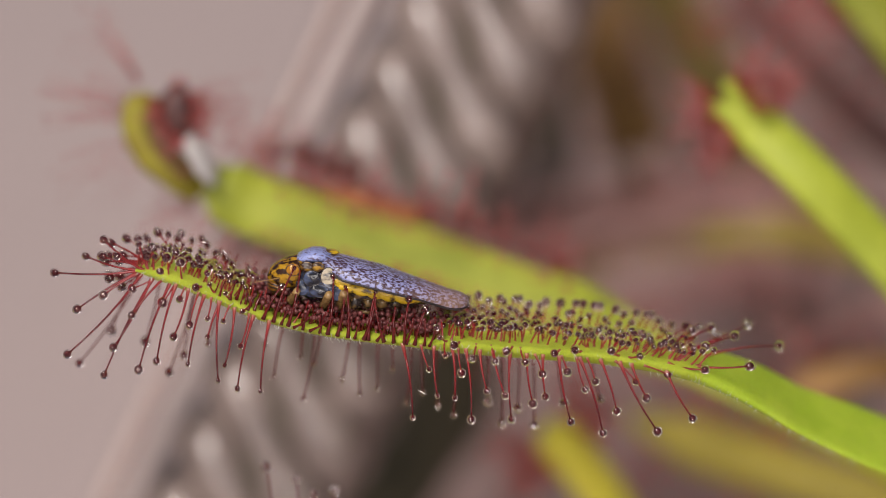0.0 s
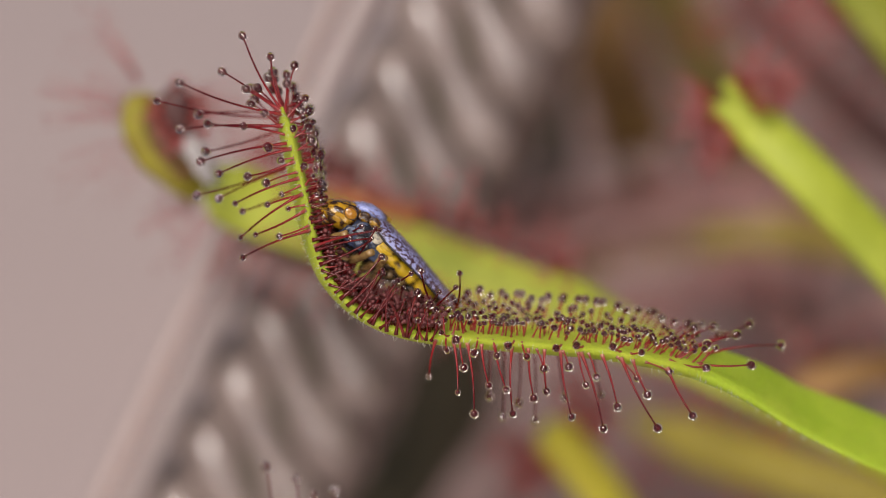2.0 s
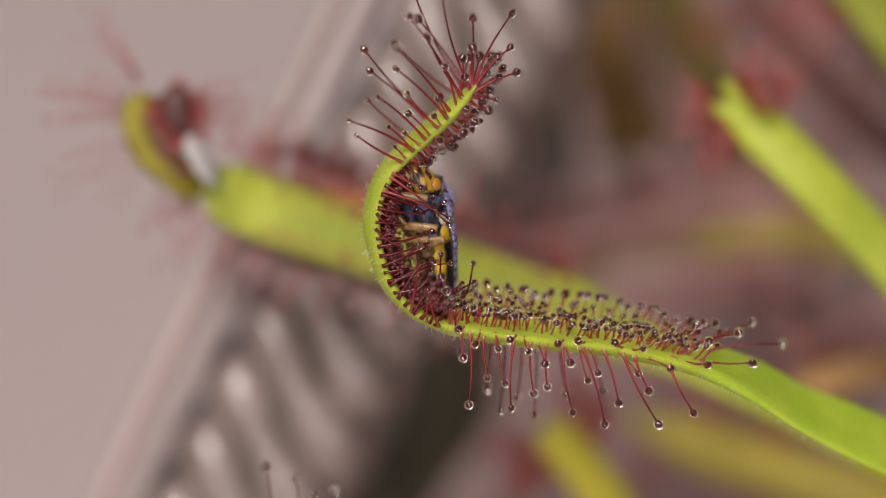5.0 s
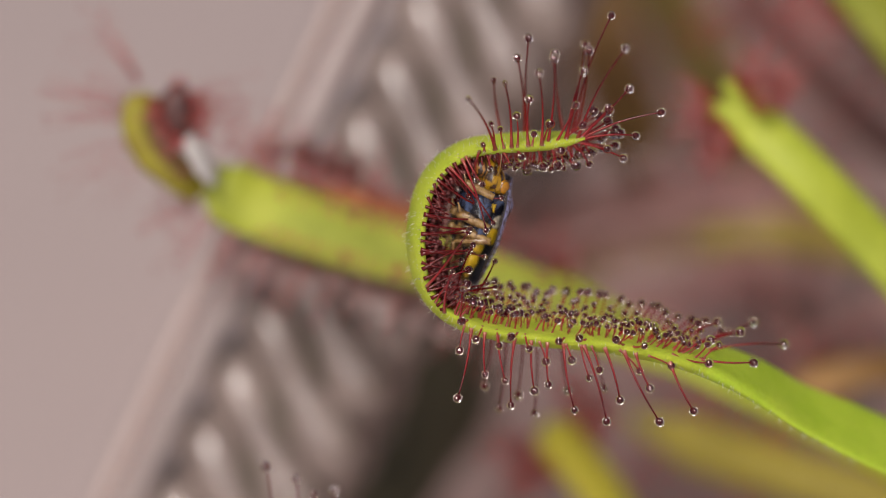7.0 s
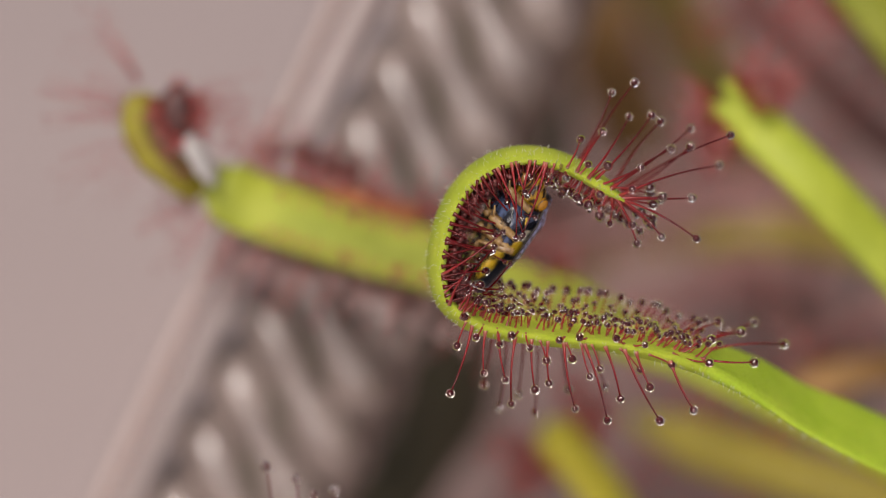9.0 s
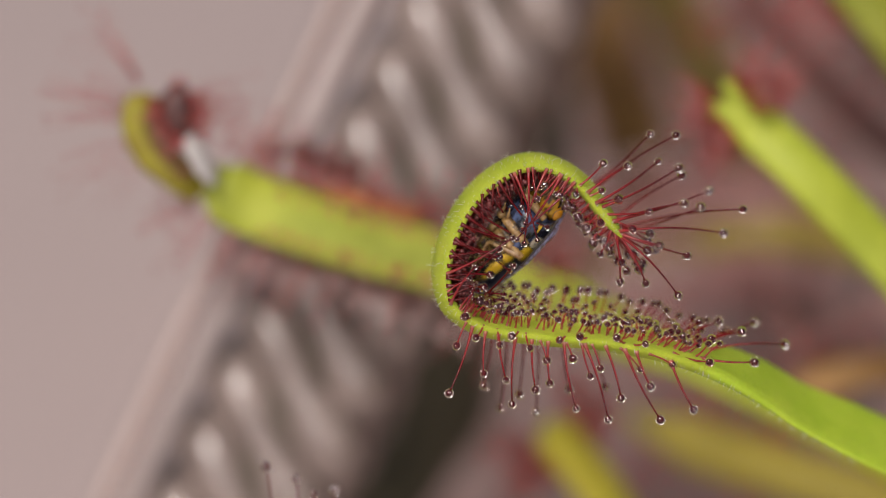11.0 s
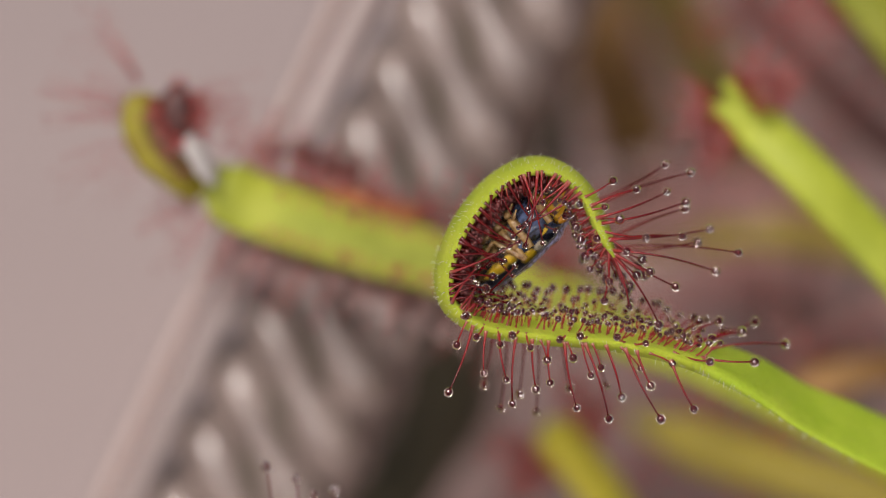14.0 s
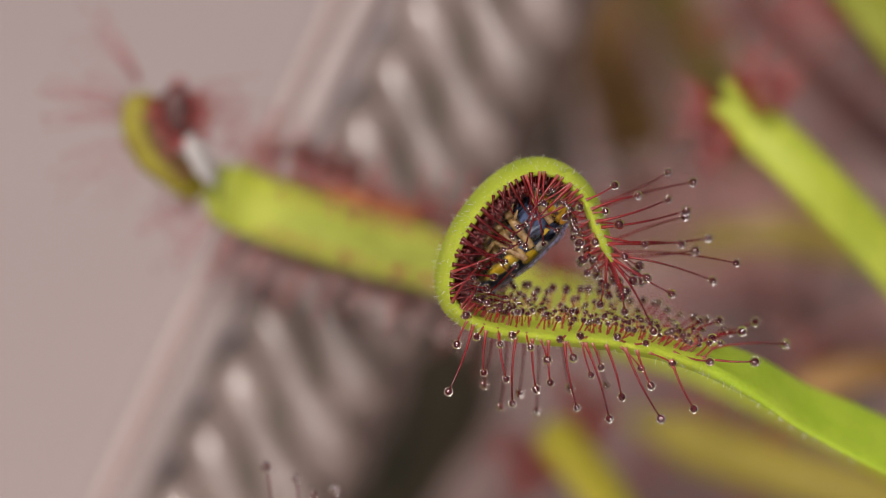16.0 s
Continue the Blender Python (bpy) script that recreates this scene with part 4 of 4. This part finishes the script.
    back_leaf("green leaf crossing far behind", [bg(1435, -140, 24), bg(1535, -10, 24), bg(1635, 120, 24), bg(1935, 560, 26), bg(2100, 1000, 28)], 4.4, 1.5, LEAF_DARK, 60, 5.0, 13, 0.3, 0.3)
    back_leaf("yellow-green sundew leaf low behind", [bg(965, 748, 28), bg(1010, 802, 28), bg(1064, 872, 28), bg(1200, 1060, 28), bg(1500, 1250, 28)], 3.2, 1.2, LEAF_YELLOW, 90, 3.4, 14, 0.3, 0.3)
    back_leaf("olive sundew leaf low behind", [bg(1110, 738, 36), bg(1240, 786, 35), bg(1390, 836, 34), bg(1600, 905, 32), bg(2000, 1070, 30)], 4.0, 1.4, LEAF_OLD, 60, 4.0, 15, 0.3, 0.5, taper=0.3)
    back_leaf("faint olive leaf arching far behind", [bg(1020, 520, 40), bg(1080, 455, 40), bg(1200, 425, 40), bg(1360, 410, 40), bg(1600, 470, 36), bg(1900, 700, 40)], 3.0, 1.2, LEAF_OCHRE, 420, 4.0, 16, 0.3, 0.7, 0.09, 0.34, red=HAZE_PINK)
    # the beads' pale colour stands in for bright blurred glints on drops
    back_leaf("mauve sundew leaf far behind, pale beads painted as blurred glints", [bg(865, 462, 36), bg(930, 432, 36), bg(1010, 415, 37), bg(1120, 392, 38), bg(1300, 370, 40), bg(1600, 420, 42), bg(1900, 700, 44)], 2.0, 1.0, LEAF_MAUVE, 260, 4.0, 44, 0.3, 0.6, 0.06, 0.4, red=HAZE_PINK, dew=BEAD_GLINT)
    back_leaf("brown withered leaf hanging far behind", [bg(1155, 380, 52), bg(1115, 220, 52), bg(1062, 60, 52), bg(1020, -120, 54), bg(985, -400, 60)], 6.0, 1.2, LEAF_BROWN, 24, 4.0, 17)
    back_leaf("olive-brown leaf far behind", [bg(1350, 330, 52), bg(1265, 150, 52), bg(1210, 50, 52), bg(1150, -70, 52), bg(1100, -250, 58)], 5.2, 1.2, LEAF_MUD, 30, 4.0, 18)
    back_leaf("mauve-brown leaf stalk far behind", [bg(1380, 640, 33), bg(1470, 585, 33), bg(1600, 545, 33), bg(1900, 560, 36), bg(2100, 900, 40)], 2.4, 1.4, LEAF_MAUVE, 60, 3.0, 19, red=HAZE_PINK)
    back_leaf("wine-red withered leaf far behind", [bg(1290, -90, 42), bg(1340, 20, 42), bg(1440, 130, 42), bg(1560, 240, 43), bg(1800, 420, 46), bg(2100, 900, 46)], 3.4, 1.2, LEAF_WINE, 70, 4.5, 21)
    back_leaf("wine-red sundew leaf with a dense fringe far behind", [bg(1430, -60, 36), bg(1490, 20, 36), bg(1570, 110, 36), bg(1800, 330, 38), bg(2100, 800, 42)], 3.0, 1.2, LEAF_WINE, 60, 4.0, 22)
    back_leaf("orange-brown leaf lying far behind", [bg(1390, 700, 30), bg(1460, 672, 30), bg(1600, 650, 30), bg(1850, 660, 34), bg(2100, 900, 40)], 2.6, 1.2, LEAF_RUST, 40, 3.0, 24, taper=0.3)
    # added dark strap: a peat hollow's shade put into its colour
    back_leaf("dark strap standing in for a shaded hollow in the peat", [bg(1270, 490, 47), bg(1330, 512, 47), bg(1390, 545, 47), bg(1450, 600, 48), bg(1520, 720, 50)], 2.4, 1.0, HOLLOW_SHADE, 12, 2.5, 26)
    # the leaf lower down, whose uppermost tentacles show
    under = back_leaf("green sundew leaf below with a few tentacles standing up",
                      [bg(430, 965, 4), bg(520, 968, 4), bg(620, 978, 4), bg(800, 1000, 5), bg(1200, 1100, 8), bg(1700, 1300, 14)], 2.6, 1.0, LEAF, 0, 1, 20)
    for x, y, bx, r in ((472, 826, 486, 0.34), (525, 848, 530, 0.33), (592, 867, 590, 0.33), (556, 874, 552, 0.26), (445, 890, 462, 0.3), (640, 900, 636, 0.3)):
        foot, end = bg(bx, 965, 4.4), bg(x, y, 4.4)
        bm = bmesh.new()
        tube(bm, (foot, foot.lerp(end, 0.5) + RIGHT * 0.0001, end), (0.00008, 0.00006, 0.00005), 6)
        stem = part("tentacle", bm, STALK, under)
        bm = bmesh.new()
        ball(bm, end, r * 0.0005, 2)
        part("gland", bm, GLAND, stem)
        bm = bmesh.new()
        ball(bm, end, r * 0.001, 3)
        part("droplet", bm, CLEAR, stem).visible_shadow = False

    # the fly caught by the leaf behind
    fly = thing("caught_fly", "small dark fly with a pale wing caught on the leaf behind", "fly")
    bm = bmesh.new()
    ball(bm, bg(314, 205, 14.0), 0.0017, 2, 0, (0.75, 0.8, 1.3))
    part("body", bm, FLY_DARK, fly)
    bm = bmesh.new()
    a, b = bg(330, 235, 13.8), bg(380, 330, 13.8)
    ball(bm, (a + b) / 2, 0.002, 2, 0, (0.5, 0.25, 1.0), (b - a).to_track_quat("Z", "Y").to_matrix().to_4x4())
    part("wing", bm, FLY_WING, fly)


def build_ring_lamp():
    """The round lamp about the lens, whose ring is mirrored in every drop."""
    lamp = thing("ring_lamp", "white ring lamp on a black stand before the plant", "lamp")
    hub = eye + UP * 0.012 - FORE * 0.004

    def around(r, a, back=0.0):
        return hub + (RIGHT * math.cos(a) + UP * math.sin(a)) * r - FORE * back
    turns = [math.tau * k / 64 for k in range(64)]
    bm = bmesh.new()
    inner, outer = ([bm.verts.new(around(r, a)) for a in turns] for r in (0.097, 0.118))
    for k in range(64):
        j = (k + 1) % 64
        bm.faces.new((inner[k], inner[j], outer[j], outer[k]))
    part("diffuser", bm, LAMP_GLOW, lamp, "glowing white diffuser ring")
    bm = bmesh.new()
    rows = [[bm.verts.new(around(r, a, d)) for a in turns] for r, d in ((0.096, -0.002), (0.094, 0.002), (0.095, 0.016), (0.12, 0.016), (0.122, 0.002), (0.119, -0.002), (0.1188, 0.003), (0.0962, 0.003))]
    for p, q in zip(rows, rows[1:] + rows[:1]):
        for k in range(64):
            j = (k + 1) % 64
            bm.faces.new((p[k], p[j], q[j], q[k]))
    part("housing", bm, LAMP_CASE, lamp)
    top = around(0.119, -math.pi / 2, 0.009)
    bm = bmesh.new()
    tube(bm, (top, Vector((top.x, top.y, 0.006))), (0.005, 0.005), 16)
    part("pole", bm, LAMP_CASE, lamp)
    bm = bmesh.new()
    loft(bm, [[Vector((top.x + r * math.cos(a), top.y + r * math.sin(a), z)) for a in turns] for r, z in ((0.056, 0.0), (0.058, 0.003), (0.055, 0.007), (0.008, 0.01))])
    part("base_plate", bm, LAMP_CASE, lamp)


build_ring_lamp()
build_surroundings()
hopper = build_leafhopper()
sundew = grow_leaf()
clothe_leaf(sundew)


def motions():
    for ob, at in MOVING:
        walk(ob, [(t, at(t)) for t in TIMES])
    walk(hopper, [(t, hopper_pose(t)) for t in TIMES])
    for ob in TAIL:
        walk(ob, [(t, pose(pressed(t) * 0.001, 0, 0)) for t in TIMES])


motions()
